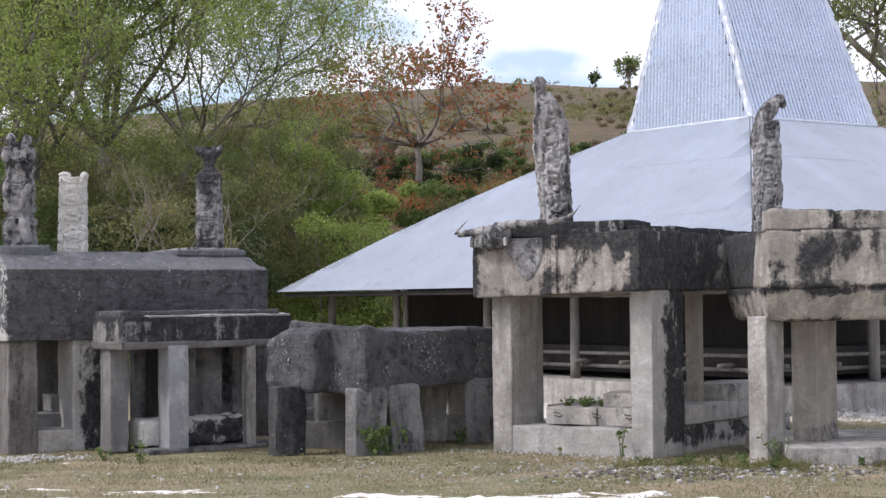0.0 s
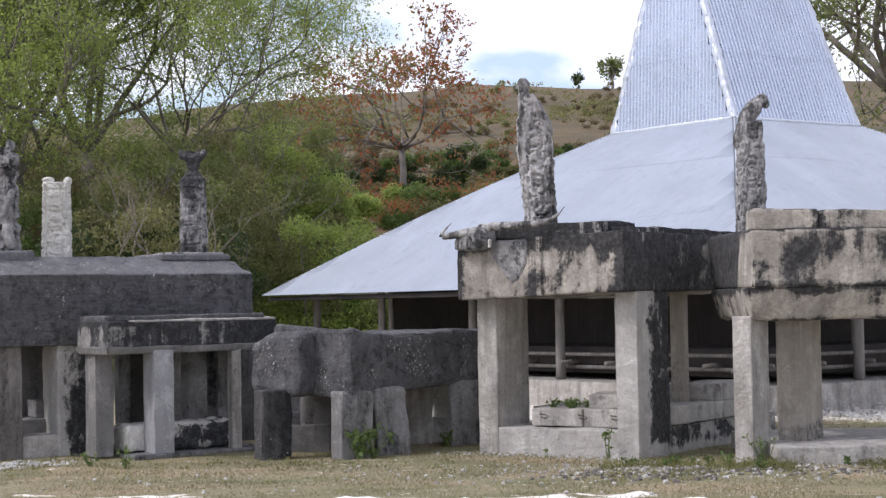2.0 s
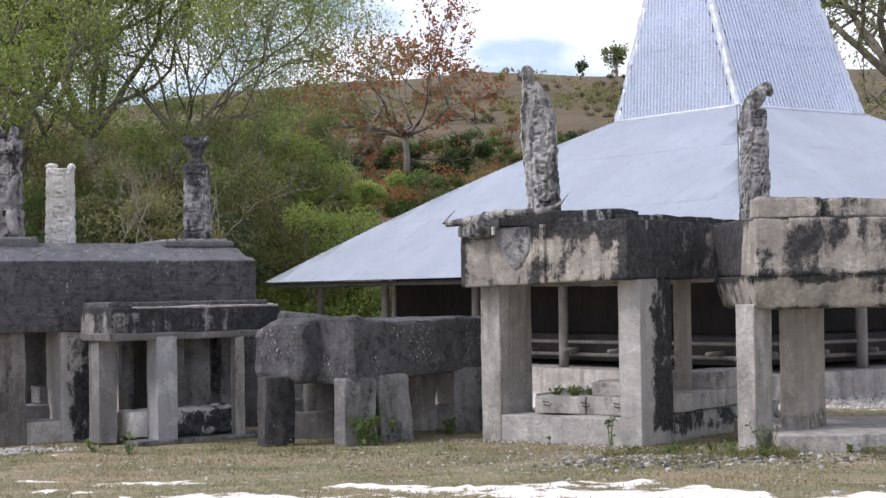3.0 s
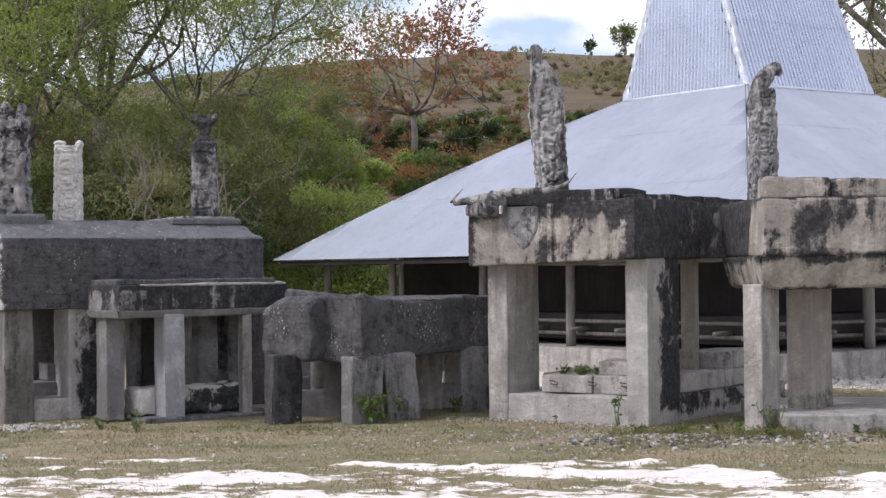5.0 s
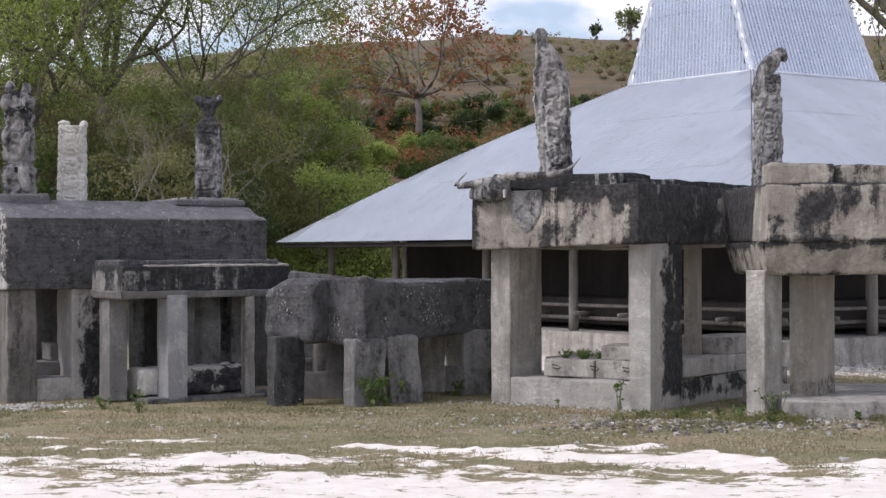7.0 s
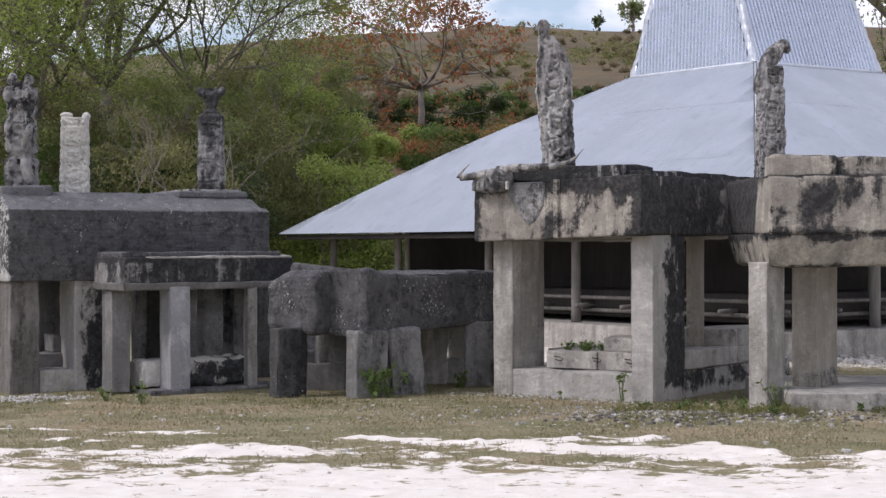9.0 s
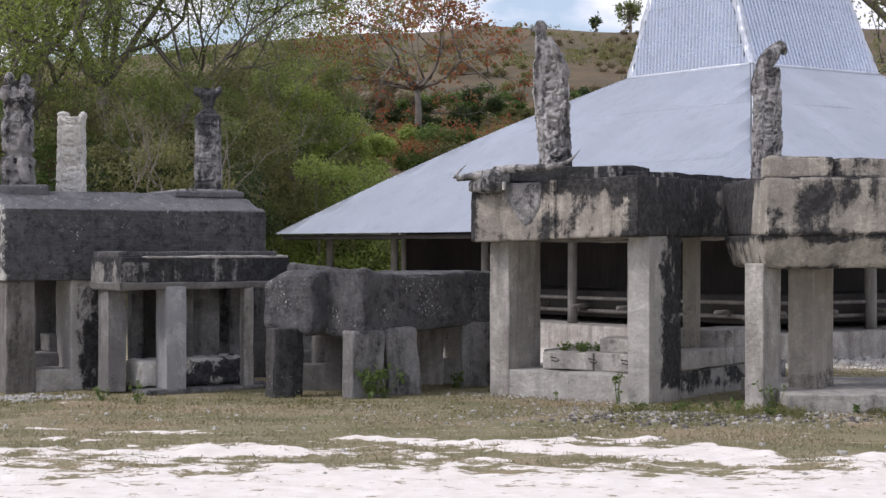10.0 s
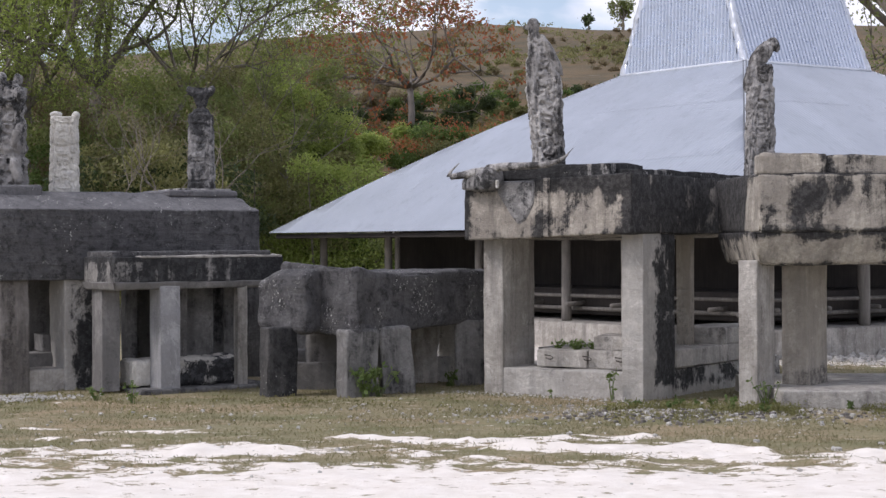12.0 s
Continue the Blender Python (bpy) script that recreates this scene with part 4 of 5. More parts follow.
def tower_sheet(k, u0, u1, f0, f1, lift):
    """One upright corrugated sheet of tower side k; u0, u1 in metres along the foot, cut off at the sloping corners."""
    a, b = Vector((*FOOT[k], TZ)), Vector((*FOOT[(k + 1) % 4], TZ))
    c, d = Vector((*HEAD[k], TOP_Z)), Vector((*HEAD[(k + 1) % 4], TOP_Z))
    along = (b - a).normalized()
    up = ((c + d) / 2 - (a + b) / 2)
    up -= along * up.dot(along)
    out = along.cross(up).normalized()
    run, cl, cr = (b - a).length, (c - a).dot(along), (d - a).dot(along)
    cols = max(8, int((u1 - u0) / 0.086 * 8))
    verts, faces = [], []
    for i in range(cols + 1):
        u = u0 + (u1 - u0) * i / cols
        lim = 1.0
        if u < cl:
            lim = min(lim, u / cl)
        if u > cr:
            lim = min(lim, (run - u) / (run - cr))
        for j in range(4):
            f = min(f0 + (f1 - f0) * j / 3, max(0.0, lim))
            verts.append(a + along * u + up * f + out * (0.032 * sin(2 * pi * u / 0.086) + lift + 0.006 * (1 - j / 3)))
    for i in range(cols):
        for j in range(3):
            n = i * 4 + j
            faces.append((n, n + 4, n + 5, n + 1))
    return verts, faces


def crumpled_strip(name, p, q, width, material, normal, wave=0.012):
    """A folded metal strip from p to q with an uneven outline."""
    p, q, normal = Vector(p), Vector(q), Vector(normal).normalized()
    t = (q - p).normalized()
    side = t.cross(normal).normalized()
    n = max(12, int((q - p).length / 0.05))
    verts, faces = [], []
    for i in range(n + 1):
        o = p.lerp(q, i / n)
        w = width * (1 + 0.28 * noise.noise(o * 7.0))
        for s_, h in ((-1.0, -0.045), (-0.45, 0.012), (0.0, 0.035), (0.45, 0.012), (1.0, -0.045)):
            verts.append(o + side * s_ * w + normal * (h + wave * noise.noise(o * 9.0 + Vector((s_, 0, 0)))))
    for i in range(n):
        for j in range(4):
            a_ = i * 5 + j
            faces.append((a_, a_ + 1, a_ + 6, a_ + 5))
    return mesh_object(name, verts, faces, material, house, smooth=True)


for k in range(4):
    turn = pose(0, 0, 0, 0, 0, 90 * k)
    for f0, f1 in ((0.0, 0.36), (0.345, 0.70), (0.685, 1.0)):
        x = -HALF
        while x < HALF - 0.01:
            x2 = min(HALF, x + 0.78)
            near = min(abs(x), abs(x2)) if x * x2 > 0 else 0.0
            if (HALF - near) / (HALF - THALF) > f0 + 0.01:
                v, f = sheet(x, min(HALF, x2 + 0.05), f0, f1, (HALF, EAVE), (THALF, TZ), 0.007, random.uniform(0, 0.002))
                ob = mesh_object("roof_sheet", v, f, M_ZINC, house, smooth=True)
                ob.matrix_basis = turn
            x = x2
    for f0, f1 in ((0.0, 0.295), (0.28, 0.60), (0.585, 1.0)):
        u = 0.0
        while u < 2 * THALF - 0.01:
            u2 = min(2 * THALF, u + 0.765)
            v, f = tower_sheet(k, u, u2, f0, f1, random.uniform(0, 0.004))
            mesh_object("tower_sheet", v, f, M_ZINC_TOWER, house, smooth=True)
            u = u2
    d = sqrt(2)
    ob = rod("hip_cap", (0, -HALF * d, EAVE), (0, -THALF * d, TZ), 0.013, M_ZINC_CAP, house, 8, sag=-0.10)
    ob.matrix_basis = pose(0, 0, 0, 0, 0, 45 + 90 * k)
    # small dark studs stand for the shaded sheet ends under the cap
    shade_dots = []
    for i in range(110):
        f = (i + 0.5) / 110
        o = Vector((0, -HALF * d, EAVE)).lerp(Vector((0, -THALF * d, TZ)), f) + Vector((0, 0, 0.10 * sin(pi * f)))
        for sx in (-0.022, 0.022):
            shade_dots.append(tube_rings([o + Vector((sx, 0.0, -0.015)), o + Vector((sx * 1.25, 0.0, 0.022))], [0.009, 0.007], 5))
    ob = mesh_object("cap_rivets", *join(shade_dots), M_ZINC_DARK, house)
    ob["kind"] = "stuff"
    ob.matrix_basis = pose(0, 0, 0, 0, 0, 45 + 90 * k)
    a, c = Vector((*FOOT[k], TZ)), Vector((*HEAD[k], TOP_Z))
    crumpled_strip("corner_cap", a, c, 0.075, M_ZINC_CAP, (FOOT[k][0], FOOT[k][1], 0.6), 0.03)
    ob = rod("base_flashing", (-THALF, -THALF - 0.03, TZ - 0.01), (THALF, -THALF - 0.03, TZ - 0.01), 0.032, M_ZINC_CAP, house, 6)
    ob.matrix_basis = turn
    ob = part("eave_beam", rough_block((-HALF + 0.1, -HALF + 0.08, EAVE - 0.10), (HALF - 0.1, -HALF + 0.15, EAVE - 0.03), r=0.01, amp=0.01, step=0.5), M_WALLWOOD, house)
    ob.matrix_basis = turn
    ob = part("inner_wall", rough_block((-5.2 if k == 3 else -3.9, -3.95, 0.4), (3.9, -3.85, 3.0), r=0.01, amp=0.01, step=0.4), M_WALLWOOD, house, "near-black plank wall")
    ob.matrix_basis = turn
part("tower_top", rough_block((-1.45, -0.12, TOP_Z - 0.06), (1.06, 0.12, TOP_Z + 0.08), r=0.03), M_ZINC, house)
part("floor_plinth", rough_block((-5.5, -5.5, -0.3), (5.5, 5.5, 0.40), r=0.03, amp=0.01, step=0.4), M_LEG, house, "pale concrete plinth")
for x, y, r in ((-5.2, 5.85, 0.075), (-5.2, 3.63, 0.075), (-5.2, 3.34, 0.05), (-5.2, 0.92, 0.07), (-5.2, -1.35, 0.08), (-5.2, -3.4, 0.075), (-5.2, -5.2, 0.08), (-2.85, -5.2, 0.085), (-2.55, -4.9, 0.075), (-0.7, -5.2, 0.08),
                (1.4, -5.2, 0.08), (3.4, -5.2, 0.08), (5.2, -5.2, 0.08), (5.2, 0.0, 0.08), (5.2, 5.2, 0.08), (0.0, 5.2, 0.08), (-3.0, 5.6, 0.08)):
    rod("post", (x, y, 0.38), (x, y, 2.25), r, M_POST, house, 10, r * 0.9)
for k in range(4):
    for z, r, y in ((0.80, 0.028, -5.16), (0.60, 0.032, -5.02)):
        ob = rod("rail", (-5.2, y, z), (5.2, y, z + 0.01), r, M_BAMBOO, house, 8, sag=0.02)
        ob.matrix_basis = pose(0, 0, 0, 0, 0, 90 * k)
    for jx in range(10):
        ob = rod("joist", (-4.7 + 1.03 * jx, -5.3, 0.66), (-4.7 + 1.03 * jx, -4.0, 0.70), 0.036, M_BAMBOO, house, 8)
        ob.matrix_basis = pose(0, 0, 0, 0, 0, 90 * k)
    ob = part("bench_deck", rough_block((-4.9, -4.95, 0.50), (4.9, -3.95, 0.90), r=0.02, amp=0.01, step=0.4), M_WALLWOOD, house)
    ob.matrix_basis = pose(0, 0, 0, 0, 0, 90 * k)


# ---- plants ----
def leaves(points, size, rng, ratio=0.45, droop=0.3):
    """Folded leaf shapes (two triangles each) at the points."""
    n = len(points)
    p = np.asarray(points, dtype=float)
    d = rng.normal(size=(n, 3))
    d[:, 2] -= droop
    d /= np.linalg.norm(d, axis=1)[:, None]
    o = np.cross(d, rng.normal(size=(n, 3)))
    o /= np.linalg.norm(o, axis=1)[:, None]
    s = size * rng.uniform(0.6, 1.4, size=(n, 1))
    up = np.cross(d, o)
    v = np.stack([p, p + d * s * 0.5 + o * s * ratio * 0.5 + up * s * 0.08, p + d * s, p + d * s * 0.5 - o * s * ratio * 0.5 + up * s * 0.08], axis=1).reshape(-1, 3)
    return v


def leaf_object(name, v, material, parent=None):
    n = len(v) // 4
    me = bpy.data.meshes.new(name)
    me.vertices.add(len(v))
    me.vertices.foreach_set("co", v.astype(np.float32).ravel())
    me.loops.add(n * 4)
    me.loops.foreach_set("vertex_index", np.arange(n * 4, dtype=np.int32))
    me.polygons.add(n)
    me.polygons.foreach_set("loop_start", np.arange(0, n * 4, 4, dtype=np.int32))
    me.update(calc_edges=True)
    me.materials.append(material)
    ob = new(name, me)
    if parent is not None:
        ob.parent = parent
    return ob


def branches(base, direction, length, radius, depth, rng, out, tips, bend=0.25, split=(2, 3), up=0.1, shrink=0.72):
    pts, p, d = [Vector(base)], Vector(base), Vector(direction).normalized()
    n = 5
    for i in range(n):
        d = (d + Vector(rng.normal(size=3)) * bend * 0.45 + Vector((0, 0, up * 0.3))).normalized()
        p = p + d * (length / n)
        pts.append(p.copy())
    rad = [radius * (1 - 0.4 * i / n) for i in range(n + 1)]
    out.append(tube_rings(pts, rad, 7 if radius > 0.08 else 5 if radius > 0.03 else 3))
    if depth <= 4:
        tips.append((pts, depth))
    if depth == 0:
        return
    for c in range(rng.integers(split[0], split[1] + 1)):
        start = pts[-1] if c < 2 else pts[rng.integers(2, n)]
        nd = (d + Vector(rng.normal(size=3)) * 0.62 + Vector((0, 0, up))).normalized()
        branches(start, nd, length * shrink * rng.uniform(0.8, 1.15), radius * 0.60, depth - 1, rng, out, tips, bend, split, up, shrink)


def tree(name, base, trunk_h, trunk_r, limb, depth, n_limbs, seed, leaf_mat_, bark, leaf_size, per_tip, label, spread_=0.9, ratio=0.4, jitter=0.35, up=0.1, lean=(0, 0), split=(2, 3), shrink=0.72, limb_bark=None, veil=0):
    rng = np.random.default_rng(seed)
    ob = thing(name, pose(*base), label, "tree")
    out, tips = [], []
    top = Vector((lean[0], lean[1], trunk_h))
    mid = Vector((lean[0] * 0.3 + 0.06, lean[1] * 0.3, trunk_h * 0.5))
    out.append(tube_rings([Vector((0, 0, -0.6)), Vector((0, 0, 0.1)), mid, top], [trunk_r * 1.5, trunk_r * 1.15, trunk_r, trunk_r * 0.85], 10))
    for i in range(n_limbs):
        w = 2 * pi * (i + rng.uniform(-0.25, 0.25)) / n_limbs
        branches(top, (cos(w) * spread_, sin(w) * spread_, rng.uniform(0.45, 1.1)), limb, trunk_r * 0.62, depth, rng, out, tips, up=up, split=split, shrink=shrink)
    mesh_object("trunk", *out[0], bark, ob, smooth=True)
    mesh_object("branching", *join(out[1:]), limb_bark or bark, ob, smooth=True)
    pts = []
    for seg, dep in tips:
        k = (per_tip, per_tip // 2, per_tip // 4, veil, veil)[dep]
        for _ in range(k):
            a = rng.integers(0, len(seg) - 1)
            q = seg[a].lerp(seg[a + 1], rng.random()) + Vector(rng.normal(size=3)) * jitter * (1.0 if dep < 3 else 1.6) * rng.random()
            pts.append(q)
    if pts:
        leaf_object("crown", leaves(pts, leaf_size, rng, ratio), leaf_mat_, ob)
    return ob


def bush(name, base, w, d, h, seed, material, n, leaf_size, label, ratio=0.45):
    """Clumps of leaves on a few stems, ragged outline."""
    rng = np.random.default_rng(seed)
    ob = thing(name, pose(*base), label, "bush", "bushes behind the tombs")
    out, pts = [], []
    clumps = max(6, int(w * h * 2.2))
    for c in range(clumps):
        u = rng.uniform(-1, 1)
        cx, cy = u * w / 2, rng.uniform(-0.5, 0.5) * d
        cz = h * rng.uniform(0.12, 1.0) * (1 - 0.35 * u * u)
        r = rng.uniform(0.28, 0.62) * min(1.0, h / 2.5)
        if c == 0:
            out.append(tube_rings([Vector((cx * 0.5, cy * 0.5, -0.2)), Vector((cx * 0.75, cy * 0.7, cz * 0.5)), Vector((cx, cy, cz))], [0.04, 0.03, 0.012], 4))
        m_ = int(n * 1.9) // clumps
        q = rng.normal(size=(m_, 3))
        q[:, 2] = np.abs(q[:, 2]) - 0.35
        q /= np.linalg.norm(q, axis=1)[:, None]
        q *= r * (0.75 + 0.4 * rng.random((m_, 1)) ** 2) * np.array([1.15, 1.15, 0.8])
        q += rng.normal(size=(m_, 3)) * 0.06 + np.array([cx, cy, cz])
        pts.append(q)
    pts = np.concatenate(pts)
    pts[:, 2] = np.maximum(pts[:, 2], 0.02)
    mesh_object("woody_base", *join(out), M_BARK, ob)
    leaf_object("foliage", leaves(pts, leaf_size * 0.72, rng, ratio), material, ob)
    return ob


rng0 = np.random.default_rng(5)
LEAF_LABEL = {"bush_leaf": "dense bush with fresh green leaves", "olive_leaf": "dry bush with olive-green leaves", "dark_leaf": "dense shrub with dark green leaves",
              "withered_leaf": "withered bush with brown twigs and leaves", "soft_green_leaf": "loose bush with soft grey-green leaves", "light_tree_leaf": "bushy sapling with bright yellow-green leaves", "red_autumn_leaf": "low shrub with red autumn leaves"}


def thicket(row_y, xa, xb, count, height, size, mats, n=5200, w=4.0):
    for i in range(count):
        x = xa + (xb - xa) * (i + rng0.uniform(0.2, 0.8)) / count
        y = row_y + rng0.uniform(-1.2, 1.2) * max(1.0, (row_y / 42) ** 3)
        mt = mats[int(rng0.integers(0, len(mats)))]
        bush("bush", (x, y, ground_z(x, y) - 0.1), w, 2.2, height * rng0.uniform(0.8, 1.12), int(rng0.integers(1, 9999)), mt, n, size, LEAF_LABEL[mt.name])


thicket(31.0, -9.5, -5.2, 5, 2.9, 0.11, (M_LEAF_DARK, M_LEAF_BUSH, M_LEAF_OLIVE, M_LEAF_BROWN), 6500, 2.6)
thicket(33.5, -10.5, -4.6, 6, 4.2, 0.12, (M_LEAF_OLIVE, M_LEAF_BUSH, M_LEAF_SOFT, M_LEAF_DARK), 6000, 2.8)
thicket(36.5, -11.5, -3.8, 9, 5.2, 0.12, (M_LEAF_OLIVE, M_LEAF_SOFT, M_LEAF_OLIVE, M_LEAF_BUSH, M_LEAF_SOFT, M_LEAF_BROWN), 5500, 3.4)
thicket(37.0, -4.8, 0.6, 5, 3.2, 0.12, (M_LEAF_BUSH, M_LEAF_LIGHT, M_LEAF_SOFT), 6500, 3.0)
thicket(44.0, -4.0, 6.0, 7, 2.7, 0.14, (M_LEAF_BUSH, M_LEAF_DARK, M_LEAF_OLIVE, M_LEAF_LIGHT), 5500, 3.0)
thicket(52.0, -5.0, 9.0, 10, 1.9, 0.15, (M_LEAF_BUSH, M_LEAF_OLIVE, M_LEAF_DARK, M_LEAF_LIGHT), 4200, 2.8)
thicket(60.0, -5.0, 12.0, 13, 1.4, 0.16, (M_LEAF_OLIVE, M_LEAF_BUSH, M_LEAF_DARK, M_LEAF_BROWN), 2600, 2.8)
thicket(62.0, -3.5, 5.0, 8, 1.0, 0.15, (M_LEAF_RED, M_LEAF_OLIVE, M_LEAF_BROWN), 700, 1.6)
thicket(74.0, -9.0, 15.0, 22, 1.2, 0.18, (M_LEAF_OLIVE, M_LEAF_BUSH, M_LEAF_BROWN), 1300, 2.8)
thicket(50.0, -6.8, -3.3, 5, 5.0, 0.14, (M_LEAF_SOFT, M_LEAF_OLIVE, M_LEAF_LIGHT, M_LEAF_BUSH), 6000, 2.8)
thicket(47.0, -15.0, -4.8, 9, 5.2, 0.15, (M_LEAF_OLIVE, M_LEAF_BROWN, M_LEAF_SOFT), 6000, 3.6)
thicket(105.0, -14.0, 26.0, 12, 0.6, 0.2, (M_LEAF_OLIVE, M_LEAF_BROWN), 350, 2.4)

thicket(147.0, 2.0, 13.0, 9, 0.4, 0.2, (M_LEAF_DARK, M_LEAF_OLIVE), 120, 1.0)
thicket(70.0, -4.0, 8.5, 11, 1.5, 0.17, (M_LEAF_BUSH, M_LEAF_OLIVE, M_LEAF_BROWN, M_LEAF_DARK), 2000, 2.6)
thicket(118.0, -4.0, 20.0, 16, 0.7, 0.2, (M_LEAF_BROWN, M_LEAF_OLIVE, M_LEAF_BROWN), 420, 3.0)
thicket(54.0, -1.2, 3.2, 6, 2.35, 0.14, (M_LEAF_RED, M_LEAF_BUSH, M_LEAF_RED), 700, 1.6)

AIRY = dict(spread_=0.80, ratio=0.34, jitter=0.55, up=0.13, split=(3, 3), shrink=0.72, veil=120)
tree("tree", (-9.7, 36, 0.0), 3.6, 0.18, 2.1, 5, 5, 31, M_LEAF_LIGHT, M_BARK, 0.09, 20, "dense shady tree with soft green leaves", spread_=0.7, ratio=0.34, jitter=0.5, up=0.14, split=(3, 3), shrink=0.70, veil=25)
tree("tree", (-9.7, 40, 0.2), 5.6, 0.17, 2.6, 5, 5, 11, M_LEAF_LIGHT, M_BARK, 0.085, 24, "large spreading tree with airy light green leaves", **AIRY)
tree("tree", (-8.5, 41, 0.2), 5.2, 0.16, 2.8, 5, 5, 21, M_LEAF_LIGHT, M_BARK, 0.085, 24, "leaning forked tree with airy light green leaves", lean=(0.3, 0), **AIRY)
tree("tree", (-5.9, 43, 0.4), 4.8, 0.055, 2.6, 5, 5, 12, M_LEAF_LIGHT, M_BARK, 0.095, 11, "spreading tree with airy yellow-green leaves", **AIRY)
tree("tree", (-7.4, 39.5, 0.2), 4.9, 0.075, 2.7, 5, 5, 52, M_LEAF_LIGHT, M_BARK, 0.085, 32, "slender leaning tree with airy light green leaves", lean=(1.6, 0), **AIRY)
tree("tree", (-11.6, 40, 0.2), 4.6, 0.16, 2.6, 5, 4, 13, M_LEAF_OLIVE, M_BARK, 0.09, 28, "dense dark olive-green spreading tree", **AIRY)
tree("tree", (-0.97, 66, ground_z(-0.97, 66)), 1.9, 0.13, 2.15, 5, 9, 14, M_LEAF_RED, M_BARK_PALE, 0.18, 5, "pale-trunked tree with sparse red autumn leaves", 2.5, 0.55, 0.22, 0.06, split=(2, 3), shrink=0.72, limb_bark=M_BARK)
tree("tree", (12.8, 46, ground_z(12.8, 46)), 5.2, 0.22, 2.4, 4, 6, 15, M_LEAF_SOFT, M_BARK, 0.13, 34, "dark green tree behind the house", 0.8, 0.4, 0.5, 0.15, split=(3, 3), veil=30)
tree("tree", (16.2, 146, ground_z(16.2, 146) - 0.2), 1.0, 0.12, 0.8, 3, 5, 16, M_LEAF_SOFT, M_BARK, 0.3, 7, "small lone tree on the hill crest", 0.8, 0.5, 0.3, 0.15)
tree("tree", (13.3, 147, ground_z(13.3, 147) - 0.2), 0.5, 0.06, 0.35, 2, 4, 18, M_LEAF_DARK, M_BARK, 0.3, 10, "tiny shrubby tree on the hill crest", 0.8, 0.5, 0.2, 0.15)
for k, (x, y, h, l) in enumerate(((-5.3, 26.5, 1.2, 1.0), (-4.4, 29.6, 1.5, 1.2), (-3.3, 38.0, 3.0, 1.6))):
    tree("dead_shrub", (x, y, ground_z(x, y)), h, 0.035, l, 4, 4, 44 + k, M_LEAF_BROWN, M_BARK_PALE, 0.06, 1 if k == 0 else 3, "bare grey twiggy shrub without leaves" if k == 0 else "grey twiggy shrub with few withered leaves", 0.75, 0.4, 0.12, 0.15, limb_bark=M_BARK)


# ---- small plants, grass, rubble ----
def sprout(x, y, h, n, size, seed, label, z0=None, wide=0.28):
    rng = np.random.default_rng(seed)
    ob = thing("small_plant", pose(x, y, ground_z(x, y) - 0.01 if z0 is None else z0), label, "plant", "weeds round the tombs")
    out, pts = [], []
    for k in range(max(1, n // 7)):
        top = Vector((rng.normal() * h * wide, rng.normal() * h * wide * 0.7, h * rng.uniform(0.7, 1.0)))
        mid = top * 0.5 + Vector((rng.normal(), rng.normal(), 0)) * h * 0.06
        out.append(tube_rings([Vector((rng.normal() * 0.02, rng.normal() * 0.02, -0.03)), mid, top], [0.006, 0.005, 0.003], 4))
        for j in range(7):
            f = rng.uniform(0.3, 1.0)
            pts.append(mid.lerp(top, f) if f > 0.5 else mid * (f * 2))
    mesh_object("stalk", *join(out), M_LEAF_FRESH, ob)
    leaf_object("foliage", leaves(pts, size * 0.8, rng, 0.5, 0.5), M_LEAF_FRESH, ob)
    return ob


sprout(-0.74, 17.55, 0.40, 80, 0.09, 1, "leafy green plant beside the sarcophagus leg")
sprout(-0.60, 17.6, 0.34, 60, 0.09, 2, "leafy green plant beside the sarcophagus leg")
sprout(1.765, 17.02, 0.38, 30, 0.065, 3, "thin green creeper in front of the plinth", wide=0.06)
for k, (lx, ly) in enumerate(((-1.25, 0.42), (-1.12, 0.55), (-0.98, 0.40), (-0.86, 0.5))):
    spot = TA @ Vector((lx, ly, 0.47))
    sprout(spot.x, spot.y, 0.09, 70, 0.045, 90 + k, "low green weed growing on the grave cover", spot.z, 0.5)
sprout(1.18, 17.28, 0.11, 8, 0.06, 4, "tiny green weed by the plinth")
sprout(3.14, 16.0, 0.30, 60, 0.05, 5, "green weed at the tomb leg")
sprout(3.75, 16.2, 0.14, 40, 0.07, 6, "low green weed by the platform")
sprout(-3.05, 17.05, 0.24, 45, 0.06, 7, "scrubby green weed by the table tomb")
sprout(-3.45, 17.25, 0.17, 35, 0.055, 8, "scrubby green weed by the table tomb")
sprout(0.15, 18.9, 0.2, 40, 0.09, 9, "low green weed under the sarcophagus")
for k, (wx, wy) in enumerate(((2.2, 15.9), (2.5, 16.3), (2.35, 16.5), (1.9, 16.2), (3.0, 15.5), (3.9, 15.9), (4.3, 16.1), (2.7, 16.55))):
    sprout(wx, wy, 0.10, 50, 0.045, 60 + k, "low green weed in the rubble")
sprout(2.75, 15.8, 0.13, 40, 0.06, 12, "low green weed in the rubble")

rng1 = np.random.default_rng(77)


def on_plinth(x, y):
    q = TA.inverted() @ Vector((x, y, 0))
    w = TB.inverted() @ Vector((x, y, 0))
    return (-1.92 < q.x < 0 and 0 < q.y < 3.4) or (0.2 < w.x < 3.4 and 0.45 < w.y < 2.5)


blades = []
while len(blades) < 42000:
    x, y = rng1.uniform(-5.3, 5.4), rng1.uniform(11.9, 19.5)
    if sandy(x, y) > 0.45 + 0.2 * rng1.random() or on_plinth(x, y):
        continue
    if noise.noise(Vector((x * 1.2, y * 1.6, 20))) < rng1.uniform(-0.7, 0.35):
        continue
    blades.append((x, y, ground_z(x, y) - 0.004))
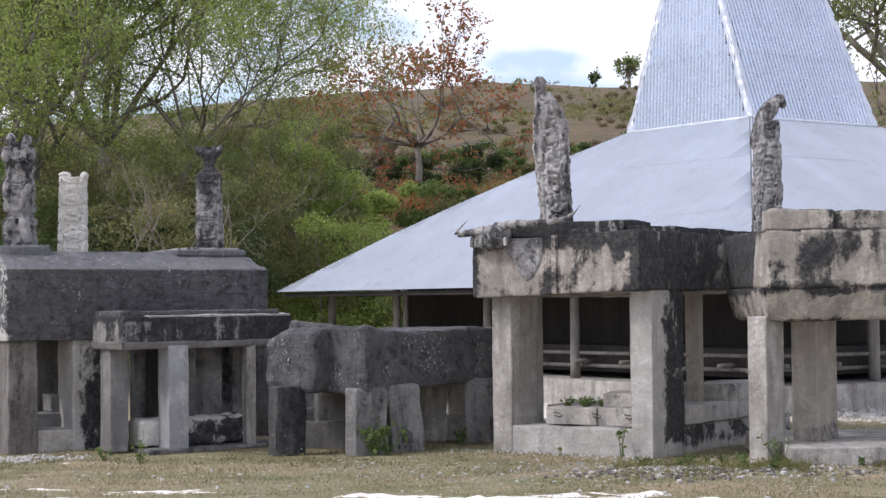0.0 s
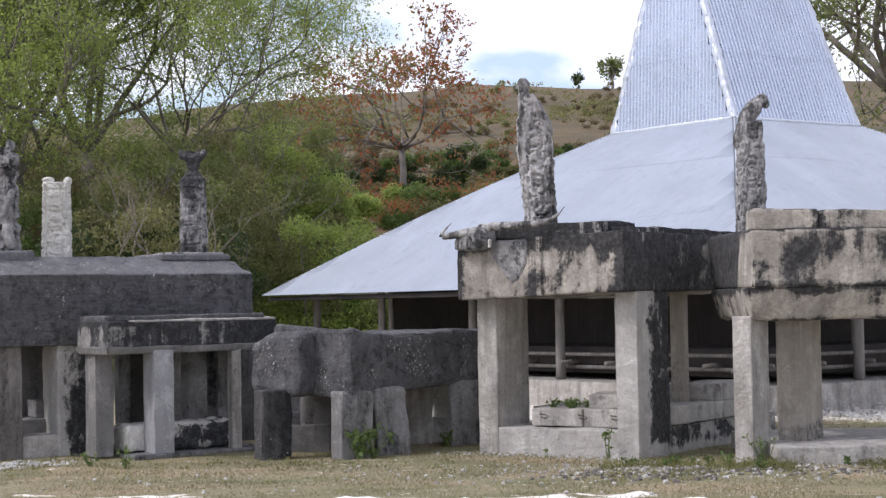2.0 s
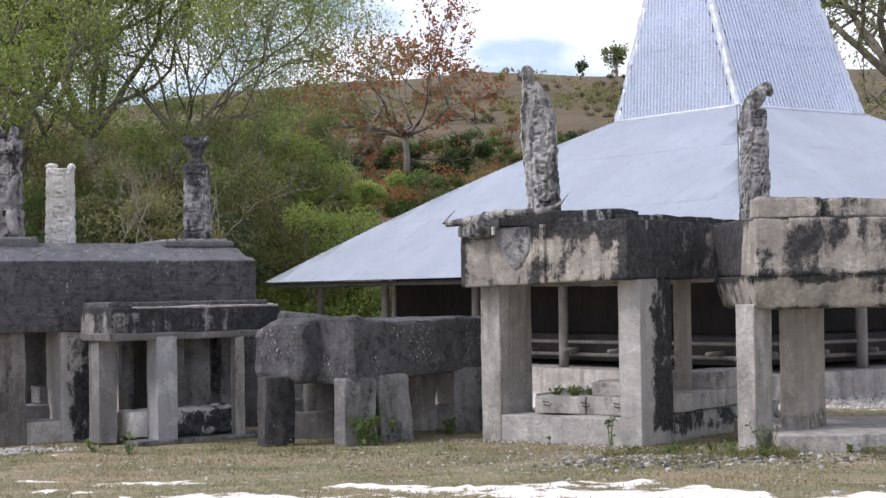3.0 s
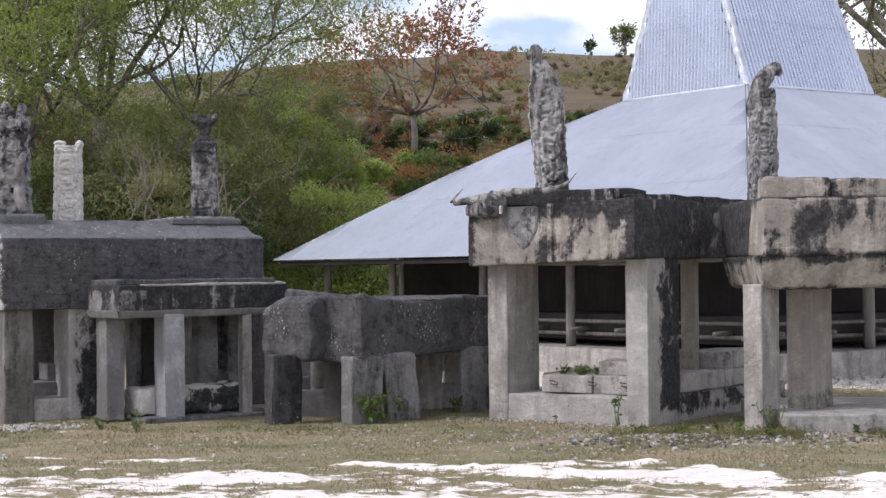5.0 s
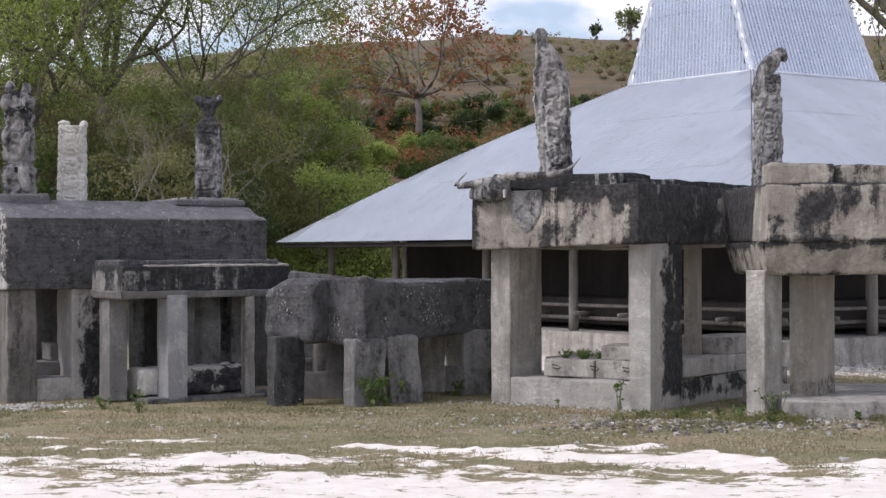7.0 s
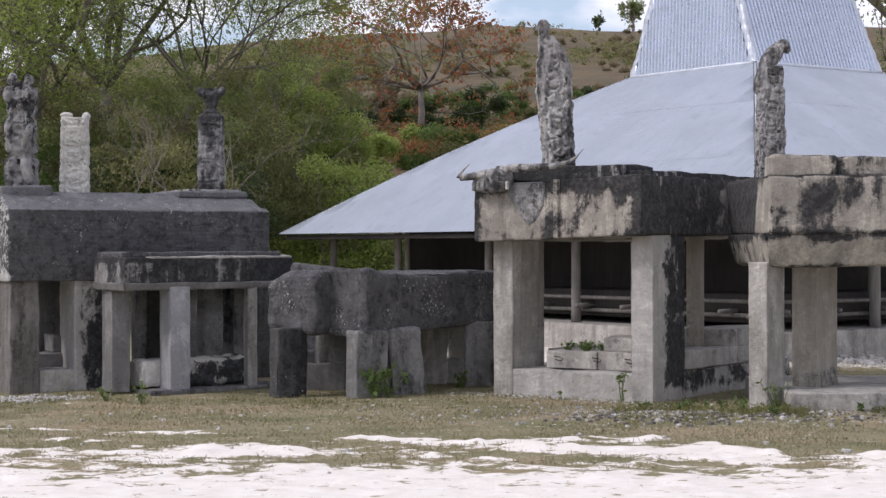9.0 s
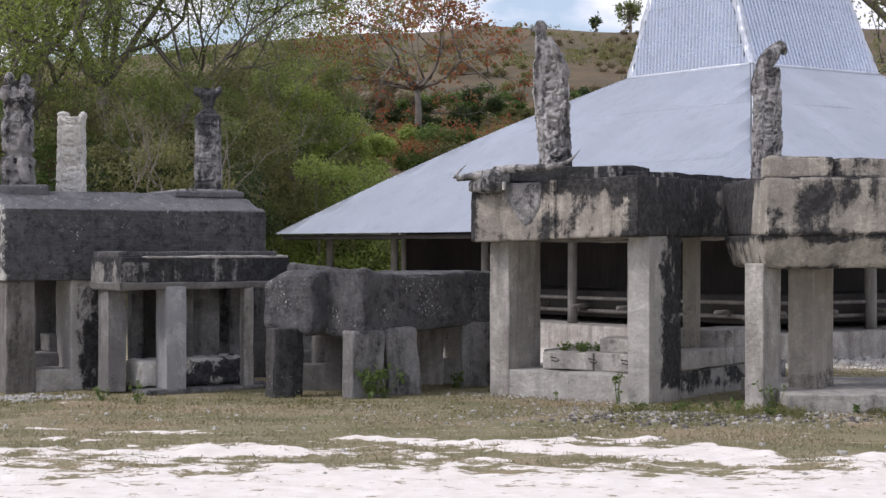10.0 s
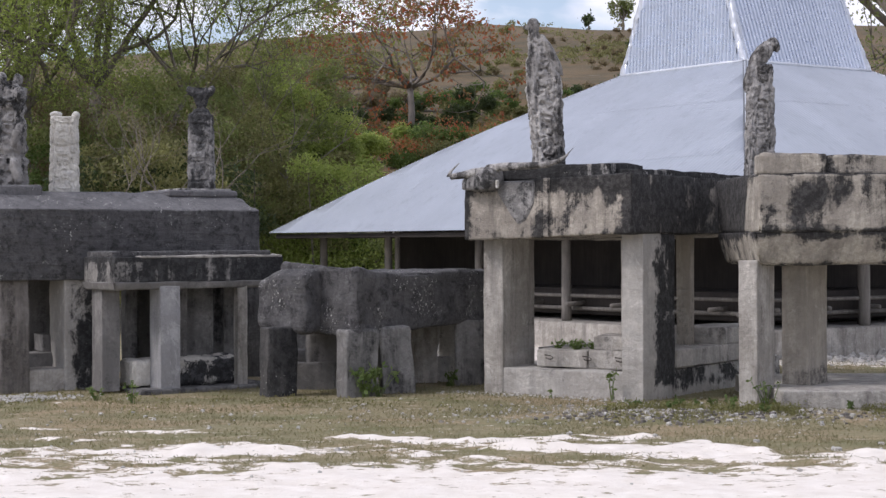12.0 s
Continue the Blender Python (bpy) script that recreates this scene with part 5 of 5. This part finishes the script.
for _ in range(9000):
    x, y = rng1.uniform(4.2, 9.5), rng1.uniform(19.0, 23.0)
    if not on_plinth(x, y):
        blades.append((x, y, ground_z(x, y) - 0.004))
bv = leaves(blades, 0.032, rng1, 0.16, 0.0).reshape(-1, 4, 3)
base = bv[:, 0:1, :]
rel = bv - base
rel[:, :, 2] = np.abs(rel[:, :, 2]) + 0.25 * np.abs(rel[:, :, :2]).sum(axis=2)
grass = leaf_object("grass", (base + rel).reshape(-1, 3), M_GRASS)
tagged(grass, "short dry olive and straw-coloured grass", "grass", kind="stuff")


def pebbles(name, spots, material, label):
    chunks = []
    for x, y, z, r in spots:
        o = Vector((x, y, z + r * 0.25))
        vs = []
        for a in range(4):
            th = pi * (a + 0.5) / 4
            for b in range(6):
                ph = 2 * pi * b / 6
                k = r * rng1.uniform(0.55, 1.3)
                vs.append(o + Vector((sin(th) * cos(ph) * k, sin(th) * sin(ph) * k, cos(th) * k * 0.7)))
        fs = [(a * 6 + b, (a + 1) * 6 + b, (a + 1) * 6 + (b + 1) % 6, a * 6 + (b + 1) % 6) for a in range(3) for b in range(6)]
        fs += [(0, 1, 2, 3, 4, 5), (23, 22, 21, 20, 19, 18)]
        chunks.append((vs, fs))
    ob = mesh_object(name, *join(chunks), material)
    return tagged(ob, label, "rubble", kind="stuff")


spots = []
while len(spots) < 2600:
    x, y = rng1.normal(2.6, 1.3), rng1.normal(15.85, 0.5)
    if y > 14.6 and not on_plinth(x, y):
        spots.append((x, y, ground_z(x, y), min(0.022, rng1.gamma(1.3, 0.004) + 0.003)))
for _ in range(420):
    q = TA @ Vector((rng1.uniform(-2.3, 0.2), -abs(rng1.normal(0.10, 0.14)), 0))
    spots.insert(0, (q.x, q.y, ground_z(q.x, q.y), min(0.022, rng1.gamma(1.3, 0.004) + 0.004)))
pebbles("gravel", spots[:1500], M_RUBBLE, "pale coral gravel in front of the tombs")
pebbles("gravel", spots[1500:], M_LEG, "grey coral rubble in front of the tombs")
spots = []
for _ in range(260):
    x, y = rng1.uniform(-5, 5), rng1.uniform(11, 17.5)
    if not on_plinth(x, y):
        spots.append((x, y, ground_z(x, y), min(0.03, rng1.gamma(1.4, 0.005) + 0.004)))
for _ in range(200):
    x, y = rng1.normal(-4.4, 0.35), rng1.normal(17.6, 0.2)
    spots.append((x, y, ground_z(x, y), rng1.uniform(0.01, 0.03)))
pebbles("gravel", spots, M_RUBBLE, "scattered white coral pebbles on the ground")
for x, y, r in ((3.05, 12.9, 0.06), (2.55, 13.5, 0.035), (1.2, 16.5, 0.045), (-2.25, 16.3, 0.035), (3.5, 13.3, 0.04), (-2.9, 16.2, 0.03), (-0.8, 15.6, 0.03), (0.3, 16.2, 0.04)):
    r *= 0.6
    ob = link("stone", rough_block((-r, -r * 0.7, -0.03), (r, r * 0.7, r * 0.8), r=r * 0.3, amp=r * 0.6, step=0.02, seed=x, freq=12.0), M_RUBBLE)
    ob.matrix_world = pose(x, y, ground_z(x, y), 0, 0, x * 50)
    tagged(ob, "pale loose coral stone on the grass", "stone", "loose stones")

for k in range(220):
    x = rng1.choice((1.5, 1.9, 2.3, 2.7, 3.3, 4.1)) + rng1.normal() * 0.3
    y = 15.35 + rng1.normal() * 0.22
    r = rng1.uniform(0.008, 0.022)
    ob = link("rock", rough_block((-r * 1.3, -r, -0.04), (r * 1.3, r, r * 1.1), r=r * 0.35, amp=r * 0.55, step=0.02, seed=k, freq=14.0), M_RUBBLE if k % 3 == 0 else M_LEG_BROWN)
    ob.matrix_world = pose(x, y, ground_z(x, y), rng1.uniform(-15, 15), rng1.uniform(-15, 15), rng1.uniform(0, 360))
    tagged(ob, "rough grey coral rock in the rubble bank", "rock", "rocks of the rubble bank")

spots = []
for _ in range(700):
    x, y = rng1.uniform(3.6, 8.5), rng1.uniform(21.8, 25.6)
    spots.append((x, y, ground_z(x, y), min(0.09, rng1.gamma(1.6, 0.018) + 0.012)))
pebbles("gravel", spots, M_RUBBLE, "white coral rubble strewn beside the house plinth")

scrub = []
for _ in range(3600):
    y = rng1.uniform(64, 146)
    x = rng1.uniform(-0.30, 0.20) * y + 4
    if noise.noise(Vector((x * 0.10, y * 0.05, 31))) < rng1.uniform(-0.2, 0.5):
        continue
    r = rng1.uniform(0.12, 0.42)
    q = rng1.normal(size=(28, 3)) * np.array([r, r, r * 0.4])
    q[:, 2] = np.abs(q[:, 2]) + ground_z(x, y)
    q[:, 0] += x
    q[:, 1] += y
    scrub.append(q)
ob = leaf_object("hillside_scrub", leaves(np.concatenate(scrub), 0.2, rng1, 0.45), M_LEAF_OLIVE)
tagged(ob, "low olive scrub dotted over the brown hillside", "scrub", kind="stuff")

tufts = []
for _ in range(460):
    x, y = rng1.uniform(1.6, 5.0), rng1.normal(15.9, 0.4)
    if on_plinth(x, y) or noise.noise(Vector((x * 1.5, y * 1.5, 44))) < 0.0:
        continue
    q = rng1.normal(size=(26, 3)) * np.array([0.06, 0.06, 0.03])
    q[:, 2] = np.abs(q[:, 2]) + ground_z(x, y)
    q[:, 0] += x
    q[:, 1] += y
    tufts.append(q)
for _ in range(60):
    x, y = rng1.uniform(-5.0, 0.4), rng1.normal(17.0, 0.45)
    q = rng1.normal(size=(16, 3)) * np.array([0.05, 0.05, 0.025])
    q[:, 2] = np.abs(q[:, 2]) + ground_z(x, y)
    q[:, 0] += x
    q[:, 1] += y
    tufts.append(q)
ob = leaf_object("weeds", leaves(np.concatenate(tufts), 0.036, rng1, 0.35), M_LEAF_OLIVE)
tagged(ob, "small green weeds scattered over rubble and grass", "weeds", kind="stuff")
